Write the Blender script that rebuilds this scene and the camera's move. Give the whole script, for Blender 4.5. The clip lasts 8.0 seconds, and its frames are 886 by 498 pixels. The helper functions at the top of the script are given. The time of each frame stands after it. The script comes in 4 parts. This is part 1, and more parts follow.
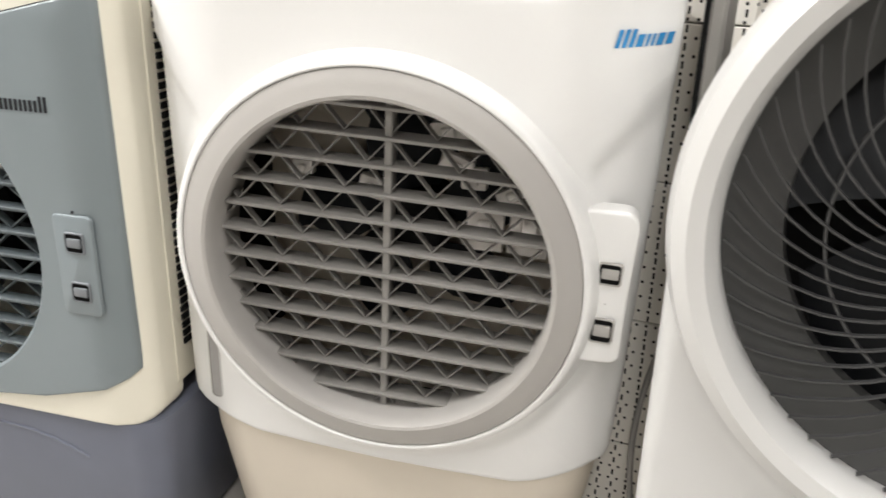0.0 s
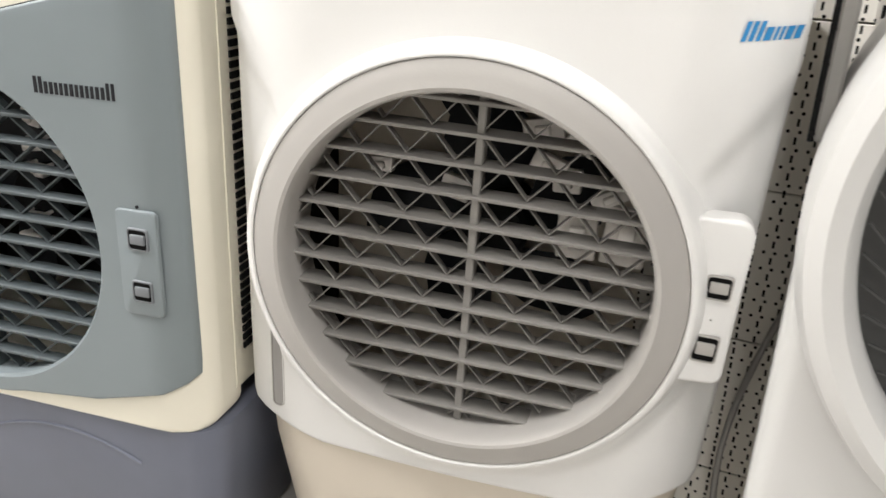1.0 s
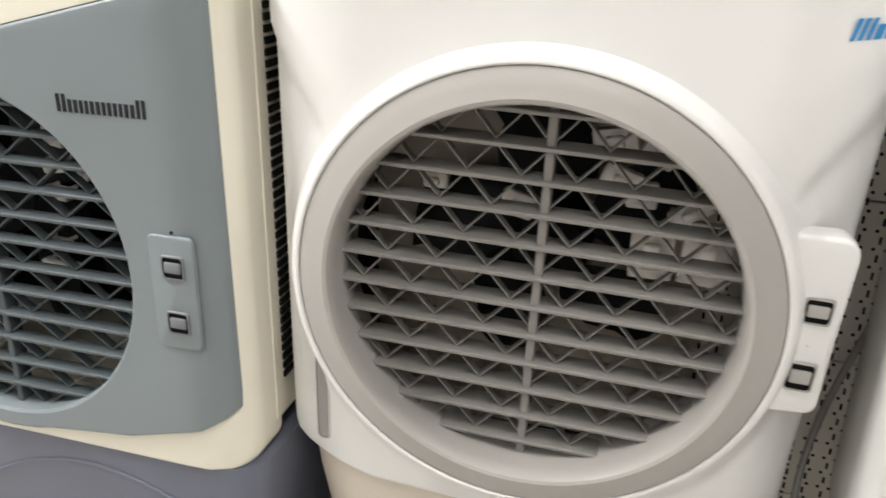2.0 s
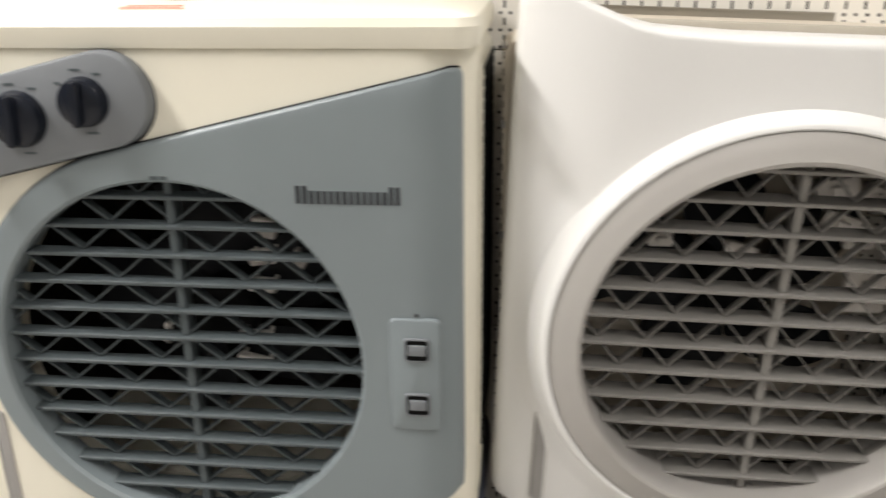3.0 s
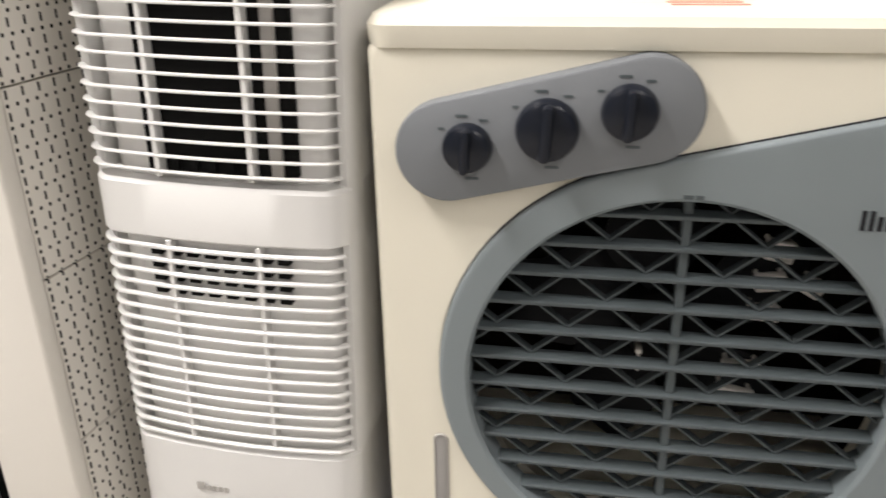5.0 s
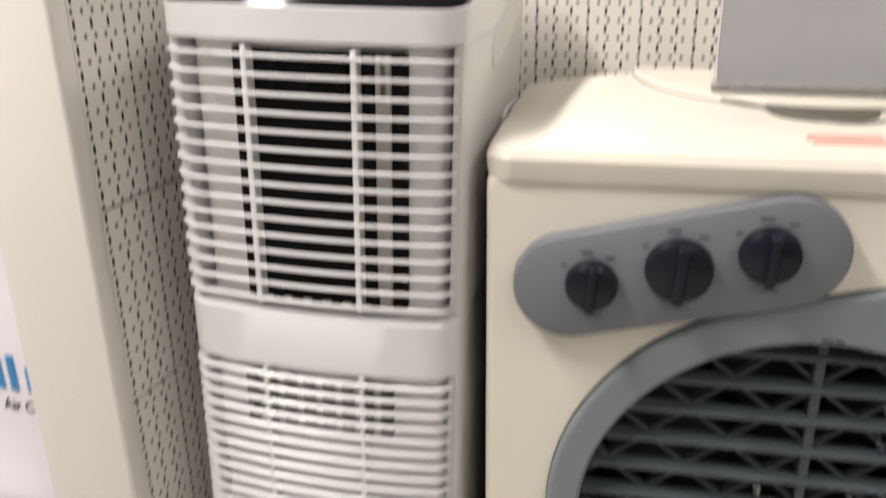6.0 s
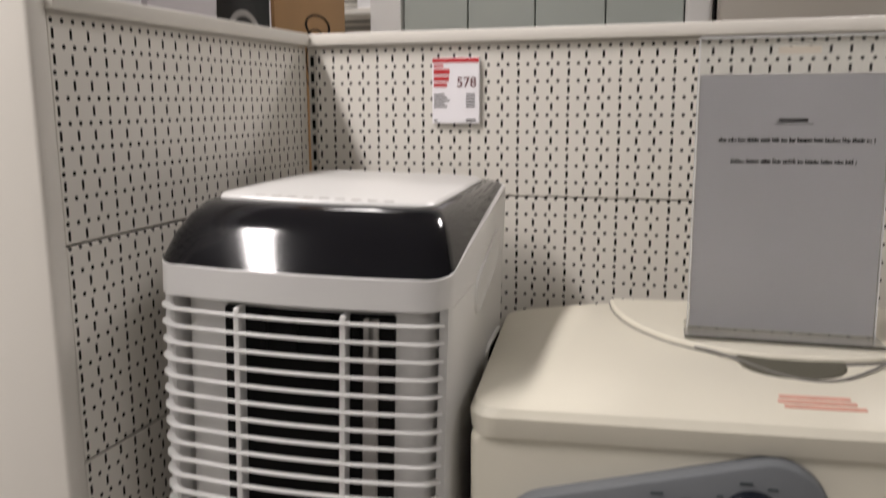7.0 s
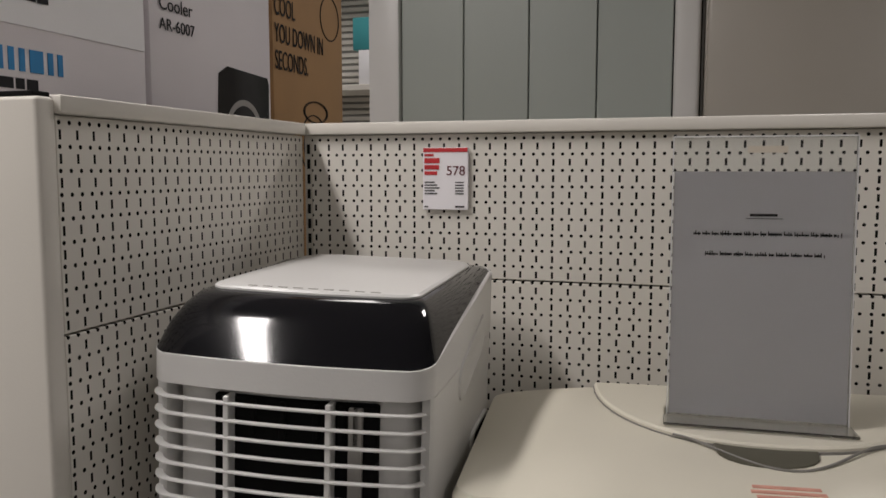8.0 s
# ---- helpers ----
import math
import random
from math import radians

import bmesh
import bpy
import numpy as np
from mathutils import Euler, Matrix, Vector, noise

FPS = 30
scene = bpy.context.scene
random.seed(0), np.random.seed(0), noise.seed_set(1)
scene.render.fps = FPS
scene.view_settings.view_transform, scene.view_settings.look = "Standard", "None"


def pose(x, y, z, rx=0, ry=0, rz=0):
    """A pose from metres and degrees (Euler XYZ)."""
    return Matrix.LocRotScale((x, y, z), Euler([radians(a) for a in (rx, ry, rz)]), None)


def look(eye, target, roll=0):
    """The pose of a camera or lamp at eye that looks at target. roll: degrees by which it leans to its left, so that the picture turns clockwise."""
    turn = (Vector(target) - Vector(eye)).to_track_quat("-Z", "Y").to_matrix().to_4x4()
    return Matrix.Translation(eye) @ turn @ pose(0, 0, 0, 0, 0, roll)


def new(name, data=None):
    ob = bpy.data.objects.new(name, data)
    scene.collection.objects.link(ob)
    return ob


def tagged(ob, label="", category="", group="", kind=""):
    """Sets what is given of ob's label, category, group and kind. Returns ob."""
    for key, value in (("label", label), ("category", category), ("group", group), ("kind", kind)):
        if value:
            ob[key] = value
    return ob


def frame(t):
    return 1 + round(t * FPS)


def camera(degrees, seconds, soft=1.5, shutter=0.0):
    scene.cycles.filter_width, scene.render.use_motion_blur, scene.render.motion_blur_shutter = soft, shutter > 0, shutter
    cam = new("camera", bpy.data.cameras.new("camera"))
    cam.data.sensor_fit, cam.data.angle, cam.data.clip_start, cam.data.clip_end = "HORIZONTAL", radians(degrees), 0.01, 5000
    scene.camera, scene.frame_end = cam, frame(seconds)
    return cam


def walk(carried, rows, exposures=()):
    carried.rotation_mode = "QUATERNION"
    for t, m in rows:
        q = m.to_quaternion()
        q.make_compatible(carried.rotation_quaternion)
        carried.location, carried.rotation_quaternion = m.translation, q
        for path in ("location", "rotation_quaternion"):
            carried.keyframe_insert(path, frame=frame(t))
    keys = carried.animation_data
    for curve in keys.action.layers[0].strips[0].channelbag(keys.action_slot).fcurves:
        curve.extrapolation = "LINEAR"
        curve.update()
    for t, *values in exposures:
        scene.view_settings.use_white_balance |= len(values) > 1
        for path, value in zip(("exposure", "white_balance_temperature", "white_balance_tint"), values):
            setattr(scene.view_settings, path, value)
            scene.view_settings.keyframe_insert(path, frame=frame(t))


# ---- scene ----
cam = camera(57.0, 8.0, soft=1.5, shutter=0.5)
PATH = [
    (0, (1.880, -1.211, 1.032), (1.218, 0.527, 0.297), 1.8),
    (0.5, (1.821, -1.214, 1.017), (1.125, 0.515, 0.293), 2.5),
    (1, (1.776, -1.179, 1.005), (1.069, 0.544, 0.275), 2.7),
    (1.2, (1.746, -1.153, 1.001), (1.041, 0.569, 0.268), 2.6),
    (2.3, (1.585, -1.123, 1.014), (0.893, 0.599, 0.268), 0.5),
    (2.5, (1.482, -1.177, 1.032), (0.936, 0.614, 0.330), 0.1),
    (3, (1.252, -1.265, 1.055), (0.847, 0.572, 0.377), -0.5),
    (3.5, (1.104, -1.271, 1.058), (0.643, 0.55, 0.37), 0.3),
    (4, (0.985, -1.237, 1.041), (0.464, 0.554, 0.318), 0.0),
    (4.5, (0.857, -1.252, 1.069), (0.327, 0.515, 0.296), -0.5),
    (4.7, (0.795, -1.266, 1.086), (0.26, 0.494, 0.303), -0.8),
    (5.8, (0.626, -1.238, 1.145), (0.013, 0.499, 0.364), -1.6),
    (6, (0.603, -1.227, 1.181), (0.011, 0.549, 0.477), -0.9),
    (6.2, (0.614, -1.247, 1.177), (-0.013, 0.575, 0.641), -1.4),
    (6.5, (0.579, -1.224, 1.255), (0.028, 0.616, 0.699), 0.0),
    (7, (0.598, -1.225, 1.291), (0.027, 0.659, 0.939), -0.3),
    (7.5, (0.619, -1.24, 1.318), (0.035, 0.658, 1.073), -0.2),
    (8, (0.626, -1.251, 1.324), (0.045, 0.653, 1.13), -0.0),
]
walk(cam, [(t, look(eye, target, roll)) for t, eye, target, roll in PATH],
     [(0, 0.16, 6300, 10), (1.2, 0.16, 6300, 10), (2.5, -0.12, 6400, 10), (3.5, -0.38, 6500, 11), (4.7, -0.38, 6500, 12), (5.8, -0.7, 6500, 14),
      (6.5, -0.95, 6500, 15), (7.0, -1.58, 6500, 15), (7.5, -2.12, 6500, 14), (8.0, -2.18, 6500, 14)])

# ---- light ----
world = bpy.data.worlds.new("world")
scene.world = world
world.use_nodes = True
world.node_tree.nodes["Background"].inputs[0].default_value = (0.9, 0.93, 1.0, 1)
world.node_tree.nodes["Background"].inputs[1].default_value = 0.15


def panel_lamp(x, y, z, sx, sy, power):
    data = bpy.data.lights.new("panel_light", "AREA")
    data.shape, data.size, data.size_y, data.energy = "RECTANGLE", sx, sy, power
    data.color = (1.0, 0.962, 0.915)
    ob = new("panel_light", data)
    ob.matrix_world = pose(x, y, z)
    return ob


# First lamp follows the visor's glint and shadows; the rest are unseen, added fill.
LAMPS = [(-0.64, -1.2, 0.2, 1.2, 172), (2.3, -1.7, 0.42, 1.3, 29), (-0.6, -4.4, 0.42, 1.3, 12), (2.3, -4.0, 0.42, 1.3, 40), (1.1, 1.6, 0.42, 0.6, 100),
         (4.6, -1.2, 0.42, 1.3, 18), (-2.9, -1.2, 0.42, 1.3, 18), (-0.6, 1.9, 0.42, 1.0, 30), (-2.4, 2.6, 0.42, 1.3, 44)]
# Lamps at (1.1, 1.6) and (-0.6, 1.9) are added to brighten cartons and rack.
CEIL = 3.0
for lx, ly, sx, sy, power in LAMPS:
    panel_lamp(lx, ly, CEIL - 0.04, sx, sy, power)


# ---- materials ----
def mat(name, color, rough=0.45, metal=0.0, vary=0.06, scale=6.0, bump=0.15, bscale=350.0, spec=0.5, coat=0.0, speck=0.0):
    m = bpy.data.materials.new(name)
    m.use_nodes = True
    nt = m.node_tree
    b = nt.nodes["Principled BSDF"]
    co = nt.nodes.new("ShaderNodeTexCoord")
    n1 = nt.nodes.new("ShaderNodeTexNoise")
    n1.inputs["Scale"].default_value = scale
    n1.inputs["Detail"].default_value = 6
    nt.links.new(co.outputs["Object"], n1.inputs["Vector"])
    ramp = nt.nodes.new("ShaderNodeMapRange")
    ramp.inputs[1].default_value, ramp.inputs[2].default_value = 0.3, 0.7
    ramp.inputs[3].default_value, ramp.inputs[4].default_value = 1 - vary, 1 + vary * 0.6
    nt.links.new(n1.outputs["Fac"], ramp.inputs[0])
    mul = nt.nodes.new("ShaderNodeVectorMath")
    mul.operation = "SCALE"
    mul.inputs[0].default_value = color
    nt.links.new(ramp.outputs[0], mul.inputs["Scale"])
    nt.links.new(mul.outputs[0], b.inputs["Base Color"])
    n2 = nt.nodes.new("ShaderNodeTexNoise")
    n2.inputs["Scale"].default_value = bscale
    n2.inputs["Detail"].default_value = 3
    nt.links.new(co.outputs["Object"], n2.inputs["Vector"])
    bp = nt.nodes.new("ShaderNodeBump")
    bp.inputs["Strength"].default_value = bump
    bp.inputs["Distance"].default_value = 0.0008
    nt.links.new(n2.outputs["Fac"], bp.inputs["Height"])
    nt.links.new(bp.outputs[0], b.inputs["Normal"])
    rr = nt.nodes.new("ShaderNodeMapRange")
    rr.inputs[3].default_value, rr.inputs[4].default_value = rough * 0.85, min(1, rough * 1.2)
    nt.links.new(n1.outputs["Fac"], rr.inputs[0])
    nt.links.new(rr.outputs[0], b.inputs["Roughness"])
    b.inputs["Metallic"].default_value = metal
    b.inputs["Specular IOR Level"].default_value = spec
    b.inputs["Coat Weight"].default_value = coat
    b.inputs["Coat Roughness"].default_value = 0.05
    return m


def peg_material(name, u_axis):
    """White powder-coated sheet steel with round holes every 15 mm and slots every 25 mm, in rows 25 mm apart."""
    m = mat(name, (0.74, 0.71, 0.65), 0.5, vary=0.04, scale=3)
    nt = m.node_tree
    b = nt.nodes["Principled BSDF"]
    N, L = nt.nodes, nt.links
    geo = N.new("ShaderNodeNewGeometry")
    sep = N.new("ShaderNodeSeparateXYZ")
    L.new(geo.outputs["Position"], sep.inputs[0])

    def op(kind, a, c):
        n = N.new("ShaderNodeMath")
        n.operation = kind
        for k, v in enumerate((a, c)):
            if v is None:
                continue
            if isinstance(v, (int, float)):
                n.inputs[k].default_value = v
            else:
                L.new(v, n.inputs[k])
        return n.outputs[0]

    def cell(value, pitch, shift):
        return op("SUBTRACT", op("PINGPONG", op("ADD", value, shift + 20 * pitch), pitch / 2), 0.0)

    u, z = sep.outputs[u_axis], sep.outputs["Z"]
    du = cell(u, 0.015, 0.0075 * 0)
    dz = cell(z, 0.025, 0.025 - 1.3725 % 0.025)
    dot = op("LESS_THAN", op("ADD", op("MULTIPLY", du, du), op("MULTIPLY", dz, dz)), 0.0025 ** 2)
    su = cell(u, 0.025, 0.004)
    sz = op("SUBTRACT", 0.0125, dz)
    slot = op("MULTIPLY", op("LESS_THAN", su, 0.0018), op("LESS_THAN", sz, 0.0052))
    hole = op("MAXIMUM", dot, slot)
    mix = N.new("ShaderNodeMix")
    mix.data_type = "RGBA"
    L.new(hole, mix.inputs["Factor"])
    old = b.inputs["Base Color"].links[0].from_socket
    L.new(old, mix.inputs["A"])
    mix.inputs["B"].default_value = (0.012, 0.011, 0.01, 1)
    L.new(mix.outputs["Result"], b.inputs["Base Color"])
    inv = op("SUBTRACT", 1.0, hole)
    L.new(op("MULTIPLY", inv, 0.5), b.inputs["Specular IOR Level"])
    bp2 = N.new("ShaderNodeBump")
    bp2.inputs["Strength"].default_value = 0.6
    bp2.inputs["Distance"].default_value = 0.001
    L.new(inv, bp2.inputs["Height"])
    L.new(b.inputs["Normal"].links[0].from_socket, bp2.inputs["Normal"])
    L.new(bp2.outputs[0], b.inputs["Normal"])
    return m


CREAM = mat("cream_plastic", (0.74, 0.705, 0.595), 0.42, vary=0.03)
GREY = mat("slate_plastic", (0.185, 0.215, 0.228), 0.42, vary=0.05)
# Darker copy of the slate: louvers' shade put into the colour; also dial print.
LOUV_H = mat("slate_shade_and_print", (0.075, 0.09, 0.096), 0.5, spec=0.3)
DARKBLUE = mat("dark_tank_plastic", (0.13, 0.142, 0.185), 0.45, vary=0.1)
PANEL_GREY = mat("control_panel_plastic", (0.155, 0.166, 0.178), 0.5)
KNOB = mat("knob_plastic", (0.008, 0.010, 0.016), 0.22, spec=0.3, bump=0.03)
INK = mat("dark_ink", (0.015, 0.015, 0.018), 0.6, spec=0.2)
WHITE = mat("white_plastic", (0.73, 0.725, 0.71), 0.33, vary=0.02)
RING = mat("warm_grey_plastic", (0.38, 0.364, 0.343), 0.4, vary=0.04)
# Ring plastic darkened so the louvers carry their shade; also lid lines, an intake.
LOUV_W = mat("warm_grey_shade_and_parts", (0.23, 0.22, 0.206), 0.5, spec=0.3)
OLIVE = mat("olive_recess_shade", (0.10, 0.095, 0.07), 0.6)
BEIGE = mat("beige_tank_plastic", (0.62, 0.56, 0.47), 0.45, vary=0.05)
TAUPE = mat("taupe_plastic", (0.40, 0.365, 0.30), 0.45, vary=0.05)
BLUE = mat("blue_ink", (0.02, 0.22, 0.5), 0.5)
# Near-black for dark parts, and for shade painted inside openings and slots.
DARK = mat("dark_parts_and_shade", (0.008, 0.008, 0.008), 0.8, vary=0.3, spec=0.1)
PAD = mat("pad_fibre_and_shade", (0.014, 0.012, 0.01), 0.9, vary=0.5, scale=60, bump=0.8, bscale=90, spec=0.1)
BLADE = mat("fan_blade_plastic", (0.012, 0.013, 0.015), 0.45, spec=0.2)
METAL = mat("zinc_bracket", (0.85, 0.81, 0.77), 0.3, metal=0.0, vary=0.2, scale=30)
GLOSS = mat("gloss_black_plastic", (0.006, 0.006, 0.008), 0.09, vary=0.1, scale=25, bump=0.02, spec=0.45)
RAILM = mat("rail_powder_coat", (0.72, 0.69, 0.63), 0.45, vary=0.04, scale=3)
SMOKE = mat("smoked_level_window", (0.3, 0.29, 0.28), 0.25)
PEG_B = peg_material("pegboard_back", "X")
PEG_L = peg_material("pegboard_side", "Y")
FANW = mat("fan_shell_white", (0.55, 0.545, 0.53), 0.3, vary=0.02)
SHROUD = mat("shroud_plastic", (0.06, 0.06, 0.058), 0.4)
RIB = mat("dark_rib_plastic", (0.05, 0.05, 0.05), 0.35)
PAPER = mat("white_paper", (0.88, 0.86, 0.89), 0.8, vary=0.02)
RED = mat("red_print", (0.55, 0.03, 0.035), 0.6)
DEEPRED = mat("dark_red_print", (0.13, 0.02, 0.025), 0.6)
PINK = mat("faded_red_print", (0.72, 0.36, 0.28), 0.6, vary=0.15, scale=40)
CARD_W = mat("printed_card_grey", (0.76, 0.72, 0.745), 0.6, vary=0.08, scale=2.5)
CARD_L = mat("printed_card_white", (0.9, 0.9, 0.92), 0.35, vary=0.03)
KRAFT = mat("kraft_cardboard", (0.42, 0.245, 0.11), 0.8, vary=0.12, scale=5)
FRIDGE = mat("sage_panel", (0.42, 0.46, 0.43), 0.35, vary=0.04, scale=2)
STEELP = mat("warm_panel", (0.45, 0.42, 0.37), 0.28, vary=0.05, scale=2)
FLOORM = mat("floor_tile", (0.46, 0.44, 0.41), 0.3, vary=0.12, scale=3)
CEILM = mat("ceiling_board", (0.45, 0.44, 0.42), 0.9)
SHOPW = mat("shop_wall_paint", (0.38, 0.37, 0.35), 0.8, vary=0.05, scale=1.5)
GREENP = mat("green_print", (0.06, 0.3, 0.08), 0.5)
TEALP = mat("teal_print", (0.05, 0.32, 0.35), 0.5)
RUBBER = mat("cable_rubber", (0.25, 0.24, 0.23), 0.6)

ACRYL = bpy.data.materials.new("clear_acrylic")
ACRYL.use_nodes = True
_b = ACRYL.node_tree.nodes["Principled BSDF"]
_b.inputs["Base Color"].default_value = (0.97, 0.98, 0.98, 1)
_b.inputs["Transmission Weight"].default_value = 1.0
_b.inputs["Roughness"].default_value = 0.03
_b.inputs["IOR"].default_value = 1.4

# Pale grey that carries the glare on the acrylic's edges.
EDGE_GLARE = mat("acrylic_edge", (0.7, 0.7, 0.7), 0.15)

PANELGLOW = bpy.data.materials.new("lamp_diffuser")
PANELGLOW.use_nodes = True
_b = PANELGLOW.node_tree.nodes["Principled BSDF"]
_b.inputs["Emission Color"].default_value = (1, 0.96, 0.9, 1)
_b.inputs["Emission Strength"].default_value = 9.0


# ---- mesh helpers ----
def part(name, bm, material, parent=None, label="", smooth=True):
    bmesh.ops.remove_doubles(bm, verts=bm.verts[:], dist=1e-6)
    bmesh.ops.recalc_face_normals(bm, faces=bm.faces[:])
    me = bpy.data.meshes.new(name)
    bm.to_mesh(me)
    bm.free()
    me.materials.append(material)
    if smooth:
        for p in me.polygons:
            p.use_smooth = True
        me.set_sharp_from_angle(angle=radians(32))
    ob = new(name, me)
    if parent:
        ob.parent = parent
    if label:
        ob["label"] = label
    return ob


def again(ob, m):
    """Another object on the same mesh, under the same parent."""
    o = ob.copy()
    scene.collection.objects.link(o)
    o.matrix_basis = m
    return o


def empty(name, m, label, category, group=""):
    ob = new(name)
    ob.matrix_basis = m
    return tagged(ob, label, category, group)


def box(x0, x1, y0, y1, z0, z1, bevel=0.0, seg=2, bm=None):
    own = bm is None
    bm = bm or bmesh.new()
    m = Matrix.LocRotScale(((x0 + x1) / 2, (y0 + y1) / 2, (z0 + z1) / 2), None, (abs(x1 - x0), abs(y1 - y0), abs(z1 - z0)))
    made = bmesh.ops.create_cube(bm, size=1, matrix=m)
    if bevel:
        edges = {e for v in made["verts"] for e in v.link_edges}
        bmesh.ops.bevel(bm, geom=list(edges), offset=bevel, segments=seg, profile=0.5, affect="EDGES")
    return bm


def rrect(x0, x1, z0, z1, r, n=6):
    if not isinstance(r, (tuple, list)):
        r = (r, r, r, r)
    pts = []
    for (cx, cz, a), k in zip(((x1, z0, -90), (x1, z1, 0), (x0, z1, 90), (x0, z0, 180)), r):
        sx, sz = (-1 if cx == x1 else 1), (-1 if cz == z1 else 1)
        for i in range(n + 1):
            t = radians(a + 90 * i / n)
            pts.append((cx + sx * k + k * math.cos(t), cz + sz * k + k * math.sin(t)))
    return pts


def loft(loops, bm=None, cap0=True, cap1=True, closed=True):
    bm = bm or bmesh.new()
    rows = [[bm.verts.new(p) for p in lp] for lp in loops]
    n = len(rows[0])
    for a, b in zip(rows, rows[1:]):
        for i in range(n if closed else n - 1):
            j = (i + 1) % n
            bm.faces.new((a[i], a[j], b[j], b[i]))
    if cap0:
        bm.faces.new(rows[0])
    if cap1:
        bm.faces.new(rows[-1])
    return bm


def prism(outline, y0, y1, edge=0.0, bm=None):
    """An outline in x and z, given depth from y0 (front) to y1, with a softened front edge."""
    loops = []
    if edge:
        cx = sum(p[0] for p in outline) / len(outline)
        cz = sum(p[1] for p in outline) / len(outline)
        w = max(abs(p[0] - cx) for p in outline)
        h = max(abs(p[1] - cz) for p in outline)
        for s, d in ((edge, 0.0), (edge * 0.4, edge * 0.25), (0.0, edge)):
            loops.append([(cx + (x - cx) * (1 - s / w), y0 + d, cz + (z - cz) * (1 - s / h)) for x, z in outline])
    else:
        loops.append([(x, y0, z) for x, z in outline])
    loops.append([(x, y1, z) for x, z in outline])
    return loft(loops, bm)


def cast(outline, cx, cz, a):
    """How far the outline lies from (cx, cz) in the direction a."""
    dx, dz, best = math.cos(a), math.sin(a), None
    for (x1, z1), (x2, z2) in zip(outline, outline[1:] + outline[:1]):
        ex, ez = x2 - x1, z2 - z1
        det = dx * -ez + ex * dz
        if abs(det) < 1e-12:
            continue
        t = ((x1 - cx) * -ez + ex * (z1 - cz)) / det
        u = (dx * (z1 - cz) - dz * (x1 - cx)) / det
        if t > 0 and -1e-9 <= u <= 1 + 1e-9 and (best is None or t > best):
            best = t
    return best


def holed(outline, cx, cz, r, y0, y1, edge=0.006, lip=0.003, n=112, deep=1.0, bend=None, relief=None, rings=8):
    """A plate with a round hole: outline in x and z, front at y0, back at y1."""
    angles = sorted({round(2 * math.pi * i / n, 6) for i in range(n)} | {round(math.atan2(z - cz, x - cx) % (2 * math.pi), 6) for x, z in outline})
    far = [cast(outline, cx, cz, a) for a in angles]

    def ring(f, y):
        return [(cx + d * math.cos(a), y, cz + d * math.sin(a)) for a, d in ((a, f(k)) for k, a in enumerate(angles))]

    loops = [ring(lambda k: r, y1), ring(lambda k: r, y0 + lip), ring(lambda k: r + lip, y0),
             *[ring(lambda k, g=q / rings: r + lip + (far[k] - edge - r - lip) * g, y0) for q in range(1, rings)],
             *[ring(lambda k, c=math.sin(q * math.pi / 12): far[k] - edge * (1 - c), y0 + edge * deep * (1 - math.cos(q * math.pi / 12))) for q in range(7)],
             ring(lambda k: far[k], y1), ring(lambda k: r, y1)]
    if bend:
        loops = [[(x, y + bend[1] * max(0, x - bend[0]) ** 2, z) for x, y, z in lp] for lp in loops]
    if relief:
        loops = [[(x, y + relief(x, z), z) for x, y, z in lp] for lp in loops]
    return loft(loops, cap0=False, cap1=False)


def lathe(profile, cx, cz, n=96, closed=False):
    """Turned about the y axis through (cx, cz): profile of (radius, y)."""
    loops = [[(cx + r * math.cos(2 * math.pi * i / n), y, cz + r * math.sin(2 * math.pi * i / n)) for i in range(n)] for r, y in profile]
    if closed:
        loops.append(loops[0])
    return loft(loops, cap0=False, cap1=False)


def shell(outline, y0, y1, t):
    """A tub open towards the front, walls t thick."""
    cx = sum(p[0] for p in outline) / len(outline)
    cz = sum(p[1] for p in outline) / len(outline)
    w = max(abs(p[0] - cx) for p in outline)
    h = max(abs(p[1] - cz) for p in outline)
    inner = [(cx + (x - cx) * (1 - t / w), cz + (z - cz) * (1 - t / h)) for x, z in outline]
    return loft([[(x, y1 - t, z) for x, z in inner], [(x, y0, z) for x, z in inner], [(x, y0, z) for x, z in outline],
                 [(x, y1 - 0.008, z) for x, z in outline], [(cx + (x - cx) * 0.985, y1, cz + (z - cz) * 0.985) for x, z in outline]])


def rod(a, b, r, n=6, bm=None):
    bm = bm or bmesh.new()
    a, b = Vector(a), Vector(b)
    d = (b - a).normalized()
    u = d.orthogonal().normalized()
    v = d.cross(u)
    loops = [[p + r * (math.cos(2 * math.pi * i / n) * u + math.sin(2 * math.pi * i / n) * v) for i in range(n)] for p in (a, b)]
    return loft(loops, bm)


def tube(pts, r, n=8):
    loops = []
    for i, p in enumerate(pts):
        d = (Vector(pts[min(i + 1, len(pts) - 1)]) - Vector(pts[max(i - 1, 0)])).normalized()
        u = d.cross(Vector((0.3, 0.2, 0.93))).normalized()
        v = d.cross(u)
        loops.append([Vector(p) + r * (math.cos(2 * math.pi * k / n) * u + math.sin(2 * math.pi * k / n) * v) for k in range(n)])
    return loft(loops)


